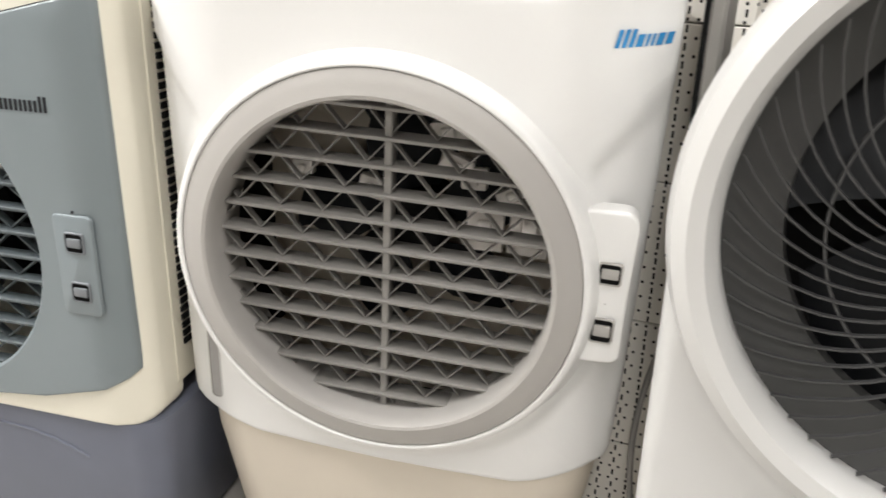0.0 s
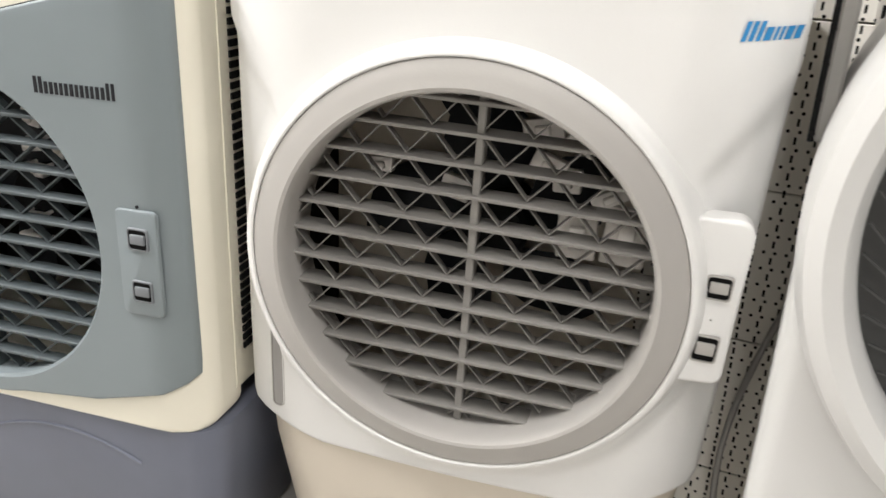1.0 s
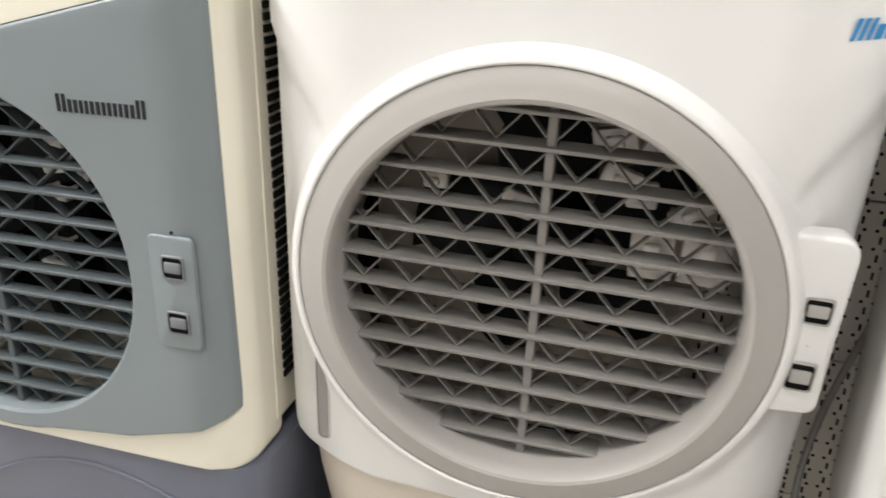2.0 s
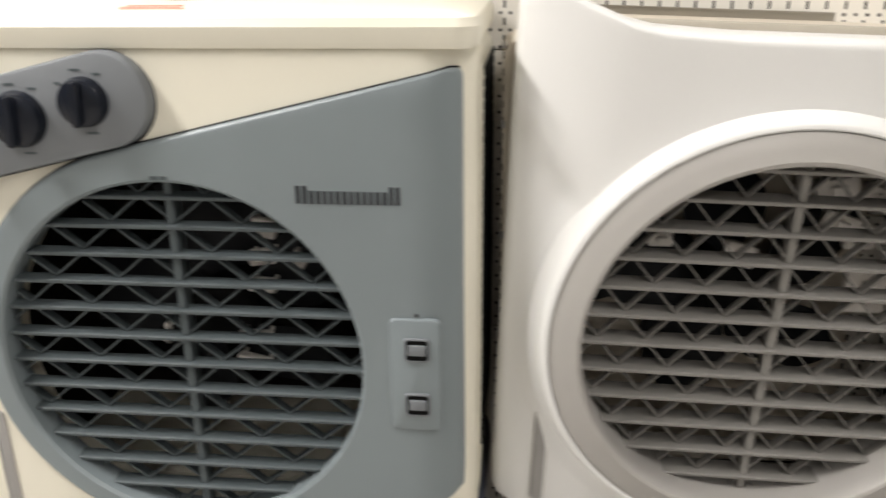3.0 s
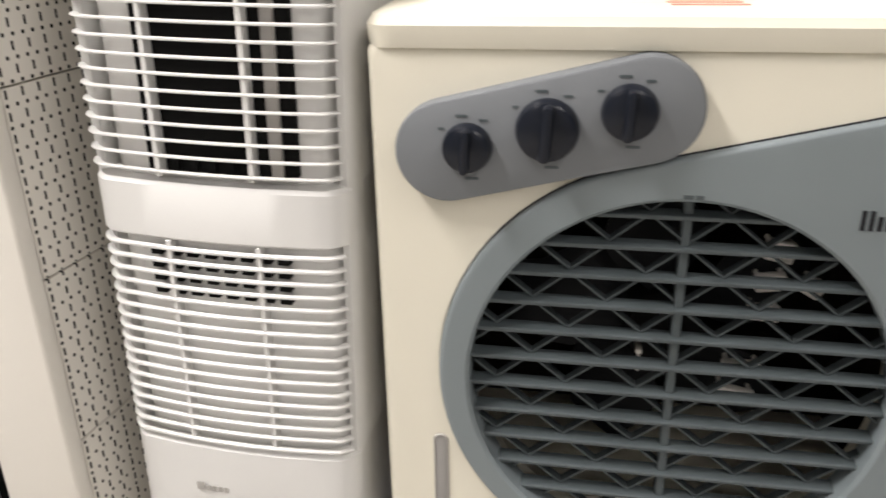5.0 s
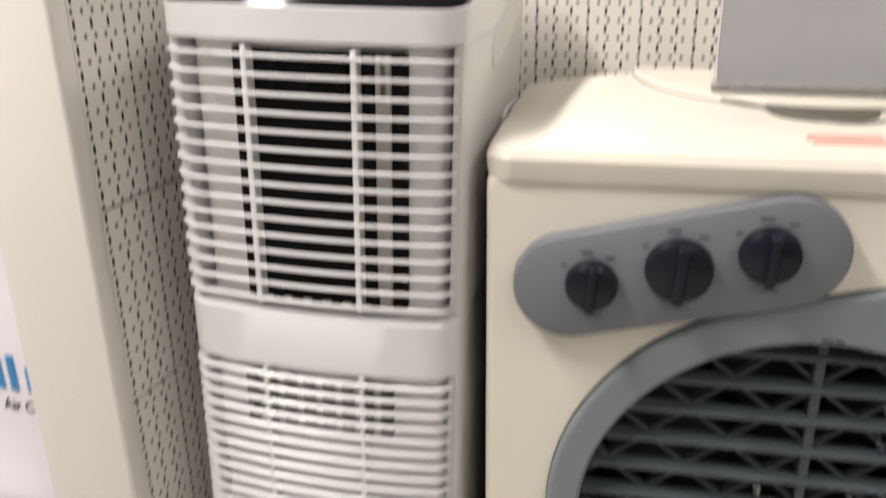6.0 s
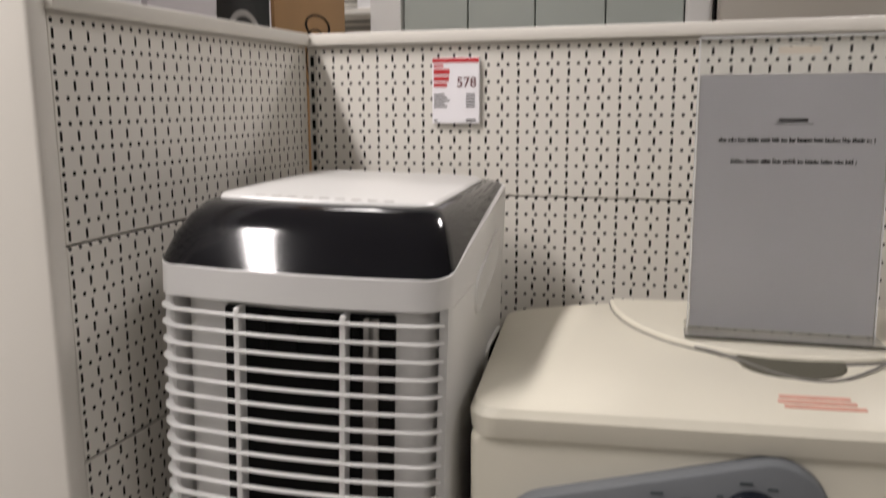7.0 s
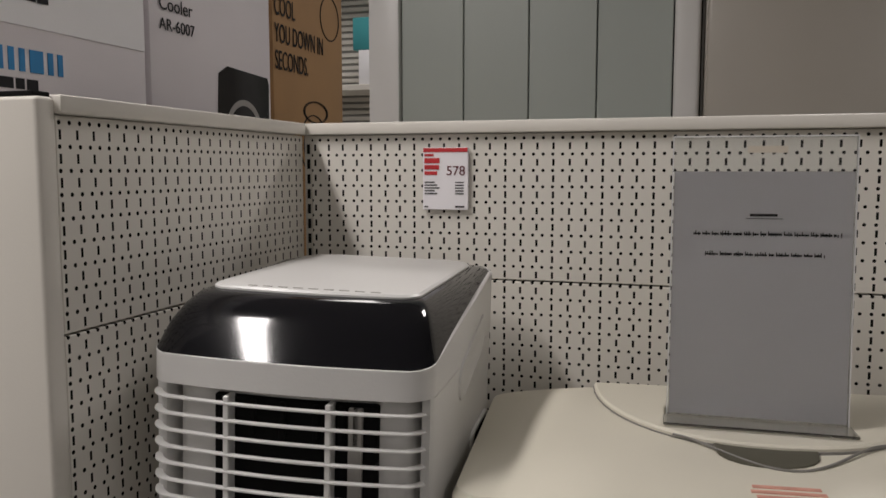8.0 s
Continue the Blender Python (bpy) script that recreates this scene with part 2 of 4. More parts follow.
def grille(thing, cx, cz, r, pitch, first, depth, material, y0, bar_x, phase, period=0.082, thick=0.0015):
    """Level louvers in a round opening, zigzag vanes between them and one upright bar."""
    zs = []
    z = first
    while z > cz - r:
        if z < cz + r - 0.004:
            zs.append(z)
        z -= pitch
    for z in zs:
        h = math.sqrt(max(0.0004, (r + 0.003) ** 2 - (z - cz) ** 2))
        bm = bmesh.new()
        sec = [(y0 + 0.0006, -0.0028), (y0, -0.001), (y0, 0.0012), (y0 + 0.0012, 0.0022), (y0 + depth, 0.0035), (y0 + depth, 0.0005)]
        loft([[(cx + s, y, z + k) for y, k in sec] for s in (-h, h)], bm)
        part("louver", bm, material, thing)
    for k, z in enumerate(zs + [zs[-1] - pitch]):
        top, low = z + pitch - 0.001, z + 0.003
        x = cx - r - period + phase + (k % 2) * period * 0.5
        run, steps = [], int((2 * r + 2 * period) / (period / 16))
        for q in range(steps + 1):
            u = q / 16
            f = 2 * abs(u % 1 - 0.5)
            p = (x + u * period, low + (top - low) * (1 - f))
            inside = math.hypot(p[0] - cx, p[1] - cz) < r + 0.001
            if inside:
                run.append([(p[0], y0 + dy, p[1] + dz) for dy, dz in ((0.011, -thick), (0.011, thick), (0.024, thick), (0.024, -thick))])
            if run and (not inside or q == steps):
                if len(run) > 2:
                    part("zigzag_vane", loft(run), material, thing)
                run = []
    h = math.sqrt(r * r - (bar_x - cx) ** 2)
    part("upright_bar", box(bar_x - 0.005, bar_x + 0.005, y0 + 0.006, y0 + 0.03, cz - h, cz + h, 0.0015, 1), material, thing)


def inner_fan(thing, cx, cz, r, y, bits):
    # Pad lines the case; its near-black colour also holds the inside's shade.
    part("cooling_pad", shell(rrect(cx - r - 0.07, cx + r + 0.07, cz - r - 0.03, cz + r + 0.03, 0.02), y - 0.05, y + 0.2, 0.02), PAD, thing, "fibre cooling pad, darkened for the unlit inside")
    motor = part("motor", lathe([(0.0, y - 0.02), (0.045, y - 0.02), (0.052, y - 0.012), (0.052, y + 0.09), (0.0, y + 0.09)], cx, cz, 32), DARK, thing, "dark motor housing")
    for k in range(5):
        bm = bmesh.new()
        a0 = 2 * math.pi * k / 5 + 0.3
        loops = []
        for i in range(7):
            f = i / 6
            rr = 0.05 + (r * 0.86 - 0.05) * f
            w = 0.5 * (0.5 + 0.8 * math.sin(math.pi * min(1, f + 0.15)))
            lp = []
            for s, dy in ((-1, 0.03), (-0.3, 0.012), (0.4, -0.008), (1, -0.02), (1, -0.017), (0.4, -0.005), (-0.3, 0.015), (-1, 0.033)):
                a = a0 + s * w * 0.9 + 0.25 * f
                lp.append((cx + rr * math.cos(a), y + 0.02 + dy, cz + rr * math.sin(a)))
            loops.append(lp)
        part("fan_blade", loft(loops, bm), BLADE, thing)
    for bx, bz, w, h, tilt in bits:
        bm = box(-w / 2, w / 2, y - 0.125, y - 0.11, -h / 2, h / 2, 0.003, 2)
        box(-w * 0.2, w * 0.2, y - 0.133, y - 0.125, -h * 0.25, h * 0.25, 0.002, 1, bm)
        for s in (-0.38, 0.38):
            rod((w * s, y - 0.12, h * 0.3), (w * s, y - 0.1, h * 0.3), 0.003, 8, bm)
        bmesh.ops.transform(bm, matrix=pose(cx + bx, 0, cz + bz, 0, tilt, 0), verts=bm.verts[:])
        part("motor_bracket", bm, METAL, thing, "pale metal bracket behind the grille")


def word_bars(name, widths, gap, x0, z, h, y, material, thing, heights=(1,)):
    """A brand mark or small print drawn as plain upright bars."""
    bm = bmesh.new()
    x = x0
    for k, w in enumerate(widths):
        k2 = heights[k % len(heights)]
        box(x, x + w, y - 0.0008, y + 0.0006, z, z + h * k2, bm=bm)
        x += w + gap
    return tagged(part(name, bm, material, thing, smooth=False), kind="stuff")


def level_slot(thing, x, z0, z1, w, y):
    part("level_window", prism(rrect(x - w / 2, x + w / 2, z0, z1, w / 2 - 0.0005, 5), y - 0.0012, y + 0.004, 0.0008), SMOKE, thing, "narrow smoked water-level window")
    part("level_window_rim", loft([[(px, y - d, pz) for px, pz in rrect(x - w / 2 - g, x + w / 2 + g, z0 - g, z1 + g, w / 2 - 0.0005 + g, 5)] for g, d in ((0.0002, 0), (0.0004, 0.0022), (0.0016, 0.0022), (0.0026, 0.0))], cap0=False, cap1=False), RING, thing)


def switch(thing, x, z, w, h, y, plate_material):
    """A slide switch sunk in a small window."""
    s = part("slide_switch", prism(rrect(x - w / 2, x + w / 2, z - h / 2, z + h / 2, 0.003, 3), y - 0.0012, y + 0.003), DARK, thing, "dark slide switch window")
    part("slider", box(x - w * 0.40, x + w * 0.42, y - 0.005, y, z - h * 0.24, z + h * 0.28, 0.002, 2), plate_material, s)
    part("switch_rim", loft([[(px, y - d, pz) for px, pz in rrect(x - w / 2 - g, x + w / 2 + g, z - h / 2 - g, z + h / 2 + g, 0.004, 3)] for g, d in ((0.0, 0), (0.0, 0.003), (0.0015, 0.003), (0.0025, 0.0))], cap0=False, cap1=False), plate_material, s)


# ---- setting ----
floor = part("floor", box(-4.5, 6.5, -5.5, 6.5, -0.1, 0.0), FLOORM, smooth=False)
tagged(floor, "grey polished shop floor under the display", "floor", kind="structure")
# Unseen ceiling and walls close the room; their grey holds back bounced light.
ceiling = part("ceiling", box(-4.6, 6.6, -5.6, 6.6, CEIL, CEIL + 0.1), CEILM, smooth=False)
tagged(ceiling, "plain grey shop ceiling, unseen, closing the room", "ceiling", kind="structure")
for nm, b in (("wall_south", (-4.6, 6.6, -5.6, -5.5)), ("wall_north", (-4.6, 6.6, 6.5, 6.6)), ("wall_west", (-4.6, -4.5, -5.5, 6.5)), ("wall_east", (6.5, 6.6, -5.5, 6.5))):
    tagged(part(nm, box(*b, 0, CEIL), SHOPW, smooth=False), "plain grey shop wall, unseen, closing the room", "wall", kind="structure")
for lx, ly, sx, sy, power in LAMPS:
    t = empty("ceiling_light", pose(lx, ly, CEIL), "out-of-view panel light added in the ceiling", "ceiling light", "panel lights")
    part("frame", loft([[(x * k, y * k, z) for x, y in ((-sx / 2, -sy / 2), (sx / 2, -sy / 2), (sx / 2, sy / 2), (-sx / 2, sy / 2))] for k, z in ((1.0, 0), (1.0, -0.02), (1.06, -0.02), (1.06, 0))], cap0=False, cap1=False), RAILM, t, smooth=False)
    part("diffuser", box(-sx / 2, sx / 2, -sy / 2, sy / 2, -0.012, -0.004), PANELGLOW, t, smooth=False)

RAILZ, TOPZ = 1.381, 1.4
SEAMS = [RAILZ, 1.15, 0.918, 0.686, 0.454, 0.222, 0.0]

# back display wall: sheet panels, slotted uprights, top rail
back = empty("display_wall_back", pose(0, 0, 0), "white perforated steel display wall with panels", "display wall")
back["kind"] = "structure"
for b0, b1 in ((0.014, 0.93), (0.944, 1.86), (1.874, 2.79)):
    for z1, z0 in zip(SEAMS, SEAMS[1:]):
        part("panel", box(b0, b1, 0.0, 0.02, z0 + 0.0012, z1 - 0.0012, 0.0012, 1), PEG_B, back)
    bm = box(b0 - 0.014, b0, 0.004, 0.03, 0, TOPZ - 0.002)
    up = part("upright", bm, RAILM, back, smooth=False)
    bm = bmesh.new()
    z = 0.1
    while z < 1.37:
        box(b0 - 0.0095, b0 - 0.0045, 0.0028, 0.006, z, z + 0.016, bm=bm)
        z += 0.025
    tagged(part("upright_slots", bm, DARK, up, smooth=False), kind="stuff")
part("core", box(0, 2.8, 0.032, 0.05, 0, RAILZ), RAILM, back, smooth=False)
part("top_rail", box(-0.006, 2.8, -0.012, 0.06, RAILZ, TOPZ, 0.003, 2), RAILM, back)

# side display wall with its end post
side = empty("display_wall_side", pose(0, 0, 0), "white perforated steel side wall with end post", "display wall")
side["kind"] = "structure"
YF = -0.561
for z1, z0 in zip(SEAMS, SEAMS[1:]):
    part("panel", box(-0.02, 0.0, YF + 0.001, -0.004, z0 + 0.0012, z1 - 0.0012, 0.0012, 1), PEG_L, side)
part("core", box(-0.05, -0.022, YF, 0.03, 0, RAILZ), RAILM, side, smooth=False)
part("top_rail", box(-0.06, 0.012, YF - 0.003, -0.014, RAILZ, TOPZ, 0.003, 2), RAILM, side)
part("end_post", box(-0.118, 0.006, YF - 0.03, YF - 0.0035, 0, TOPZ - 0.003, 0.005, 3), RAILM, side)
part("post_cap", box(-0.116, 0.0, YF - 0.028, YF - 0.004, TOPZ - 0.003, TOPZ + 0.002, 0.001, 1), DARK, side, "black plastic cap")


# ---- cream and slate cooler ----
def cream_cooler():
    t = empty("evaporative_cooler", pose(0.375, -0.475, 0, 0, 0, 6.6), "cream cooler with slate panel, round grille and knobs", "air cooler", "row of coolers")
    cx, cz, r = 0.3595, 0.579, 0.231
    x0, x1 = 0.022, 0.728
    BEND = (0.655, 8.0)
    part("front_frame", holed(rrect(x0, x1, 0.3, 0.966, (0.03, 0.01, 0.01, 0.03)), cx, cz, r + 0.008, 0.0, 0.06, 0.012, bend=BEND), CREAM, t)
    part("housing", shell(rrect(x0 - 0.004, x1 + 0.002, 0.33, 0.955, (0.02, 0.03, 0.03, 0.02)), 0.09, 0.385, 0.012), CREAM, t)
    for sgn, xx in ((1, x1 + 0.003), (-1, x0 - 0.005)):
        bm = bmesh.new()
        z = 0.4
        while z < 0.92:
            box(xx - 0.002, xx + 0.002, 0.112, 0.36, z, z + 0.009, bm=bm)
            z += 0.014
        tagged(part("side_intake", bm, DARK, t, "dark side intake slots", smooth=False), kind="stuff")
    # slate panel: round about the grille, running out to the far top corner
    out = []
    R = 0.2665
    cz2 = 0.585
    for i in range(41):
        a = radians(104.6 + (284 - 104.6) * i / 40)
        out.append((cx + R * math.cos(a), cz2 + R * math.sin(a)))
    out += [(0.56, 0.342), (0.67, 0.372), (0.70, 0.388), (0.713, 0.400), (0.714, 0.422), (0.714, 0.45), (0.7125, 0.7), (0.7115, 0.931), (0.708, 0.939), (0.698, 0.940)]
    part("slate_panel", holed(out, cx, cz, r, -0.011, 0.03, 0.006, 0.004, bend=BEND), GREY, t, "slate grey front panel")
    # Ink-dark sheet behind the slate panel draws the shadow line along its top edge.
    part("panel_shadow_gap", holed([(x - 0.0008, z + 0.0016) for x, z in out], cx, cz, r + 0.005, -0.0012, 0.01, 0.0005, 0.0005, bend=BEND), INK, t)
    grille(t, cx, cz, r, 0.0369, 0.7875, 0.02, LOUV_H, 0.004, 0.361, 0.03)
    inner_fan(t, cx, cz, r, 0.16, [(0.105, 0.162, 0.032, 0.024, 10), (0.1, 0.124, 0.034, 0.02, -8), (0.097, 0.086, 0.036, 0.018, 4), (0.082, 0.014, 0.044, 0.014, 0), (0.078, -0.022, 0.046, 0.014, 12), (0.145, 0.12, 0.022, 0.02, 30), (-0.035, 0.015, 0.003, 0.03, 0)])
    # control panel with three knobs
    c1, c2, rr = (0.1075, 0.8565), (0.311, 0.9055), 0.0545
    ang = math.atan2(c2[1] - c1[1], c2[0] - c1[0])
    pts = [(c2[0] + rr * math.cos(ang - math.pi / 2 + math.pi * i / 20), c2[1] + rr * math.sin(ang - math.pi / 2 + math.pi * i / 20)) for i in range(21)]
    pts += [(c1[0] + rr * math.cos(ang + math.pi / 2 + math.pi * i / 20), c1[1] + rr * math.sin(ang + math.pi / 2 + math.pi * i / 20)) for i in range(21)]
    cp = part("control_panel", prism(pts, -0.02, 0.004, 0.005), PANEL_GREY, t, "grey oblong control panel")
    part("panel_gap", prism([(0.209 + (x - 0.209) * 1.008, 0.881 + (z - 0.883) * 1.018) for x, z in pts], -0.0012, 0.002), INK, t)
    for kx, kz, kr in ((0.131, 0.8635, 0.0255), (0.2125, 0.8845, 0.0315), (0.2925, 0.9045, 0.0275)):
        k = part("knob", lathe([(0.0005, -0.036), (kr * 0.8, -0.035), (kr * 0.93, -0.033), (kr, -0.028), (kr * 1.03, -0.023), (kr * 1.03, -0.015)], kx, kz, 40), KNOB, cp, "black rotary knob")
        bm = prism(rrect(-kr * 0.2, kr * 0.2, -kr * 0.93, kr * 0.93, kr * 0.18, 3), -0.046, -0.034, 0.004)
        bmesh.ops.transform(bm, matrix=pose(kx, 0, kz, 0, 4, 0), verts=bm.verts[:])
        grip = part("knob_grip", bm, KNOB, t)
        grip.parent = cp
        bm = bmesh.new()
        for a, w in ((100, 0.012), (60, 0.009), (-82, 0.014), (145, 0.006)):
            ax, az = kx + (kr + 0.008) * math.cos(radians(a)), kz + (kr + 0.008) * math.sin(radians(a))
            box(ax - w / 2, ax + w / 2, -0.0206, -0.019, az - 0.0014, az + 0.0014, bm=bm)
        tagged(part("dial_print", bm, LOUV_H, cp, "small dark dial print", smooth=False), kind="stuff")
    word_bars("brand_mark", (0.0045, 0.0045, 0.0045, 0.0045, 0.004, 0.004, 0.0045, 0.0045, 0.004, 0.0045, 0.004, 0.004, 0.0045, 0.0045, 0.004, 0.004), 0.0034, 0.523, 0.789, 0.021, -0.0112, INK, t, (1, 1, 0.72, 0.72, 0.72, 0.72, 0.72, 0.72, 0.72, 0.72, 0.72, 0.72, 0.72, 0.72, 1, 1))
    word_bars("small_print", (0.01, 0.008), 0.002, 0.352, 0.814, 0.004, -0.0112, LOUV_H, t)
    # switch plate
    part("switch_plate", prism(rrect(0.625, 0.688, 0.498, 0.6495, 0.008, 4), -0.0145, -0.009, 0.003), GREY, t)
    for z in (0.6095, 0.535):
        switch(t, 0.659, z, 0.027, 0.027, -0.0145, PANEL_GREY)
    for z in (0.6535, 0.5725):
        part("screw_dot", lathe([(0.0, -0.0122), (0.0022, -0.0122), (0.0022, -0.01)], 0.659, z, 10), INK, t)
    level_slot(t, 0.092, 0.33, 0.487, 0.014, 0.0)
    # lid with a raised, bow-fronted hatch
    def plan(x0, x1, y0, y1, r, z):
        return [(x, y, z) for x, y in rrect(x0, x1, y0, y1, r, 6)]
    lid = part("lid", loft([plan(x0 + 0.004, x1 - 0.004, -0.004, 0.39, 0.02, 0.961), plan(x0 - 0.001, x1 + 0.002, -0.006, 0.392, 0.03, 0.965), plan(x0 - 0.002, x1 + 0.003, -0.009, 0.393, 0.03, 0.984),
                            plan(x0 + 0.002, x1 - 0.001, -0.005, 0.39, 0.034, 0.993), plan(x0 + 0.014, x1 - 0.012, 0.008, 0.38, 0.04, 0.999), plan(x0 + 0.06, x1 - 0.06, 0.08, 0.375, 0.05, 1.007), plan(x0 + 0.1, x1 - 0.1, 0.16, 0.37, 0.05, 1.012)]), CREAM, t)
    hatch = []
    for k, dz in ((1.0, 1.004), (0.998, 1.0165), (0.985, 1.019)):
        lp = []
        for i in range(25):
            a = math.pi + math.pi * i / 24
            lp.append((0.372 + 0.205 * k * math.copysign(abs(math.cos(a)) ** 0.85, math.cos(a)), 0.372 + 0.24 * k * math.sin(a), dz))
        hatch.append(lp)
    hp = part("lid_hatch", loft(hatch), CREAM, t, "raised bow-fronted filling hatch")
    gap = [[(0.372 + (x - 0.372) * 1.006, 0.372 + (y - 0.372) * 1.007, z2) for x, y, _ in hatch[0]] for z2 in (1.003, 1.0135)]
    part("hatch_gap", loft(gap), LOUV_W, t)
    def on_lid(y):
        return 0.999 + 0.11 * (y - 0.008)
    # Flat olive lens on the lid stands for the shade in the finger recess.
    grip = [(0.355 - 0.055 + 0.11 * q / 8, 0.142) for q in range(9)] + [(0.355 + 0.055 * math.cos(math.pi * q / 10), 0.135 - 0.046 * math.sin(math.pi * q / 10) ** 0.8) for q in range(11)]
    part("hatch_grip", loft([[(x, y, on_lid(y) + dz) for x, y in grip] for dz in (-0.004, 0.0012)]), OLIVE, t, "flat olive patch for the shaded finger recess")
    # Thin darker tube draws the shading along the cream scoop's front arc.
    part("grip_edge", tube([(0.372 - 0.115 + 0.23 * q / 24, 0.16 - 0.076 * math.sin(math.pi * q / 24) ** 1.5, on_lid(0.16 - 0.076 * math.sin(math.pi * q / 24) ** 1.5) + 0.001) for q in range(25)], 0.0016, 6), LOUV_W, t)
    bm = bmesh.new()
    for i, (w, q) in enumerate(((0.074, 0.004), (0.072, 0.0), (0.066, 0.003))):
        y = 0.022 + i * 0.0105
        box(0.322 + q, 0.322 + q + w, y, y + 0.0065, on_lid(y) - 0.001, on_lid(y) + 0.0012, bm=bm)
    tagged(part("warning_print", bm, PINK, t, "faded red warning print", smooth=False), kind="stuff")
    # tank
    tank = []
    for z, g in ((0.0, 0.05), (0.012, 0.042), (0.28, 0.012), (0.302, 0.014), (0.304, 0.03)):
        tank.append([(x, y, z) for x, y in rrect(x0 + g, x1 + 0.02 - g, 0.0 + g, 0.385 - g, 0.05, 6)])
    part("tank", loft(tank), DARKBLUE, t, "dark blue-grey water tank")
    bm = tube([(0.1 + 0.5 * f, 0.012 - 0.0 * f + 0.028 * (1 - (0.06 + 0.2 * math.sin(f * 2.2)) / 0.28), 0.06 + 0.2 * math.sin(f * 2.2)) for f in [i / 16 for i in range(17)]], 0.003, 6)
    part("tank_swirl", bm, DARKBLUE, t)
    return t


# ---- white cooler with warm grey ring ----
def white_cooler():
    t = empty("evaporative_cooler", pose(1.506, -0.307, 0, 0, 0, 8.1), "white cooler with warm grey ring round its grille", "air cooler", "row of coolers")
    cx, cz, r = -0.058, 0.609, 0.2285
    x0, x1, mid = -0.386, 0.280, -0.053
    lc, rc = -0.255, 0.145

    def smooth(v):
        v = min(1, max(0, v))
        return v * v * (3 - 2 * v)

    def wing(x, z):
        """How far the front lies back: flat in the middle, swept back at both sides, hollow below a slanting edge."""
        u = max(0.0, x - rc, lc - x)
        k = 4.2 if x > mid else 2.6
        away = math.hypot(x - cx, z - cz)
        hollow = smooth(((abs(x - mid) - 0.237) * 0.79 - (z - 0.772) * 0.61) / 0.02) * smooth((away - 0.284) / 0.035)
        return k * u * u + 0.3 * max(0, u - 0.1) ** 1.2 + 0.014 * hollow

    half = [(0.0, 0.276), (0.1, 0.278), (0.198, 0.283), (0.25, 0.294), (0.3, 0.306), (0.325, 0.312), (0.331, 0.325), (0.333, 0.45), (0.333, 0.7),
            (0.333, 0.9), (0.331, 1.0), (0.322, 1.022), (0.305, 1.018), (0.26, 0.998), (0.215, 0.981), (0.185, 0.975), (0.1, 0.971), (0.0, 0.971)]
    out = [(mid + x, z) for x, z in half] + [(mid - x, z) for x, z in half[-2:0:-1]]
    front = [part("front_frame", holed(out, cx, cz, 0.266, 0.0, 0.07, 0.012, 0.004, n=160, relief=wing, rings=22), WHITE, t)]
    front.append(part("lip", lathe([(0.2945, 0.014), (0.2895, 0.004), (0.285, -0.008), (0.2815, -0.017), (0.2785, -0.0225), (0.2755, -0.0248), (0.2718, -0.0252), (0.2698, -0.0235), (0.2695, 0.02)], cx, cz, 128), WHITE, t))
    front.append(part("ring", lathe([(0.2693, 0.012), (0.2688, -0.0225), (0.2665, -0.0243), (0.25, -0.0285), (0.2375, -0.0325), (0.233, -0.031), (0.2305, -0.026), (0.2295, -0.01), (0.2285, 0.06), (0.2693, 0.06)], cx, cz, 128, closed=True), RING, t, "warm grey ring round the grille"))
    before = set(t.children)
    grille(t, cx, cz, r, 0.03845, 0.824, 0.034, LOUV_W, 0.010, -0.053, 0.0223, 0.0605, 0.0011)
    front += [o for o in t.children if o not in before]
    housing = part("housing", shell(rrect(x0 - 0.001, x1 - 0.016, 0.36, 0.955, 0.02), 0.13, 0.30, 0.012), BEIGE, t, "beige rear housing")
    for sgn, xx in ((1, x1 - 0.016), (-1, x0 - 0.001)):
        for z in (0.40, 0.55, 0.70, 0.85, 0.95):
            part("screw", rod((xx - 0.003 * sgn, 0.13, z), (xx + 0.0025 * sgn, 0.13, z), 0.005, 10), SMOKE, housing)
    inner_fan(t, cx, cz, r, 0.19, [(0.128, 0.046, 0.05, 0.06, 0), (0.188, 0.052, 0.055, 0.075, 4), (0.165, 0.1, 0.05, 0.02, -30), (0.085, 0.13, 0.045, 0.03, 20), (0.075, 0.175, 0.05, 0.03, -10), (0.11, 0.115, 0.035, 0.03, 0), (-0.03, 0.09, 0.04, 0.03, 14), (-0.13, 0.11, 0.03, 0.02, 0), (0.125, 0.165, 0.04, 0.025, 30)])
    # raised switch plate that runs on from the flat middle
    plate = holed(rrect(0.2, 0.266, 0.522, 0.735, (0.012, 0.022, 0.006, 0.006), 6), 0.238, 0.61, 0.001, -0.003, 0.03, 0.006, 0.0005, n=48)
    for v in plate.verts:
        v.co.y += 2.0 * max(0, v.co.x - 0.2) ** 2
    front.append(part("switch_plate", plate, WHITE, t))
    for z, h in ((0.6525, 0.027), (0.572, 0.032)):
        before = set(t.children)
        switch(t, 0.2385, z, 0.026, h, -0.0005, RING)
        front += [o for o in t.children if o not in before]
    before = set(t.children)
    level_slot(t, -0.322, 0.332, 0.481, 0.016, wing(-0.322, 0.4) - 0.001)
    mark = word_bars("brand_mark", (0.0045, 0.0045, 0.0045, 0.0075, 0.003, 0.003, 0.0075, 0.0075), 0.0028, 0.2055, 0.922, 0.02, 0.0, BLUE, t, (1, 1, 1, 0.68, 0.68, 0.68, 0.68, 0.68))
    for v in mark.data.vertices:
        v.co.y += wing(v.co.x, v.co.z) - 0.0008
        v.co.x += 0.18 * (v.co.z - 0.922)
        v.co.z += 0.09 * (v.co.x - 0.2055)
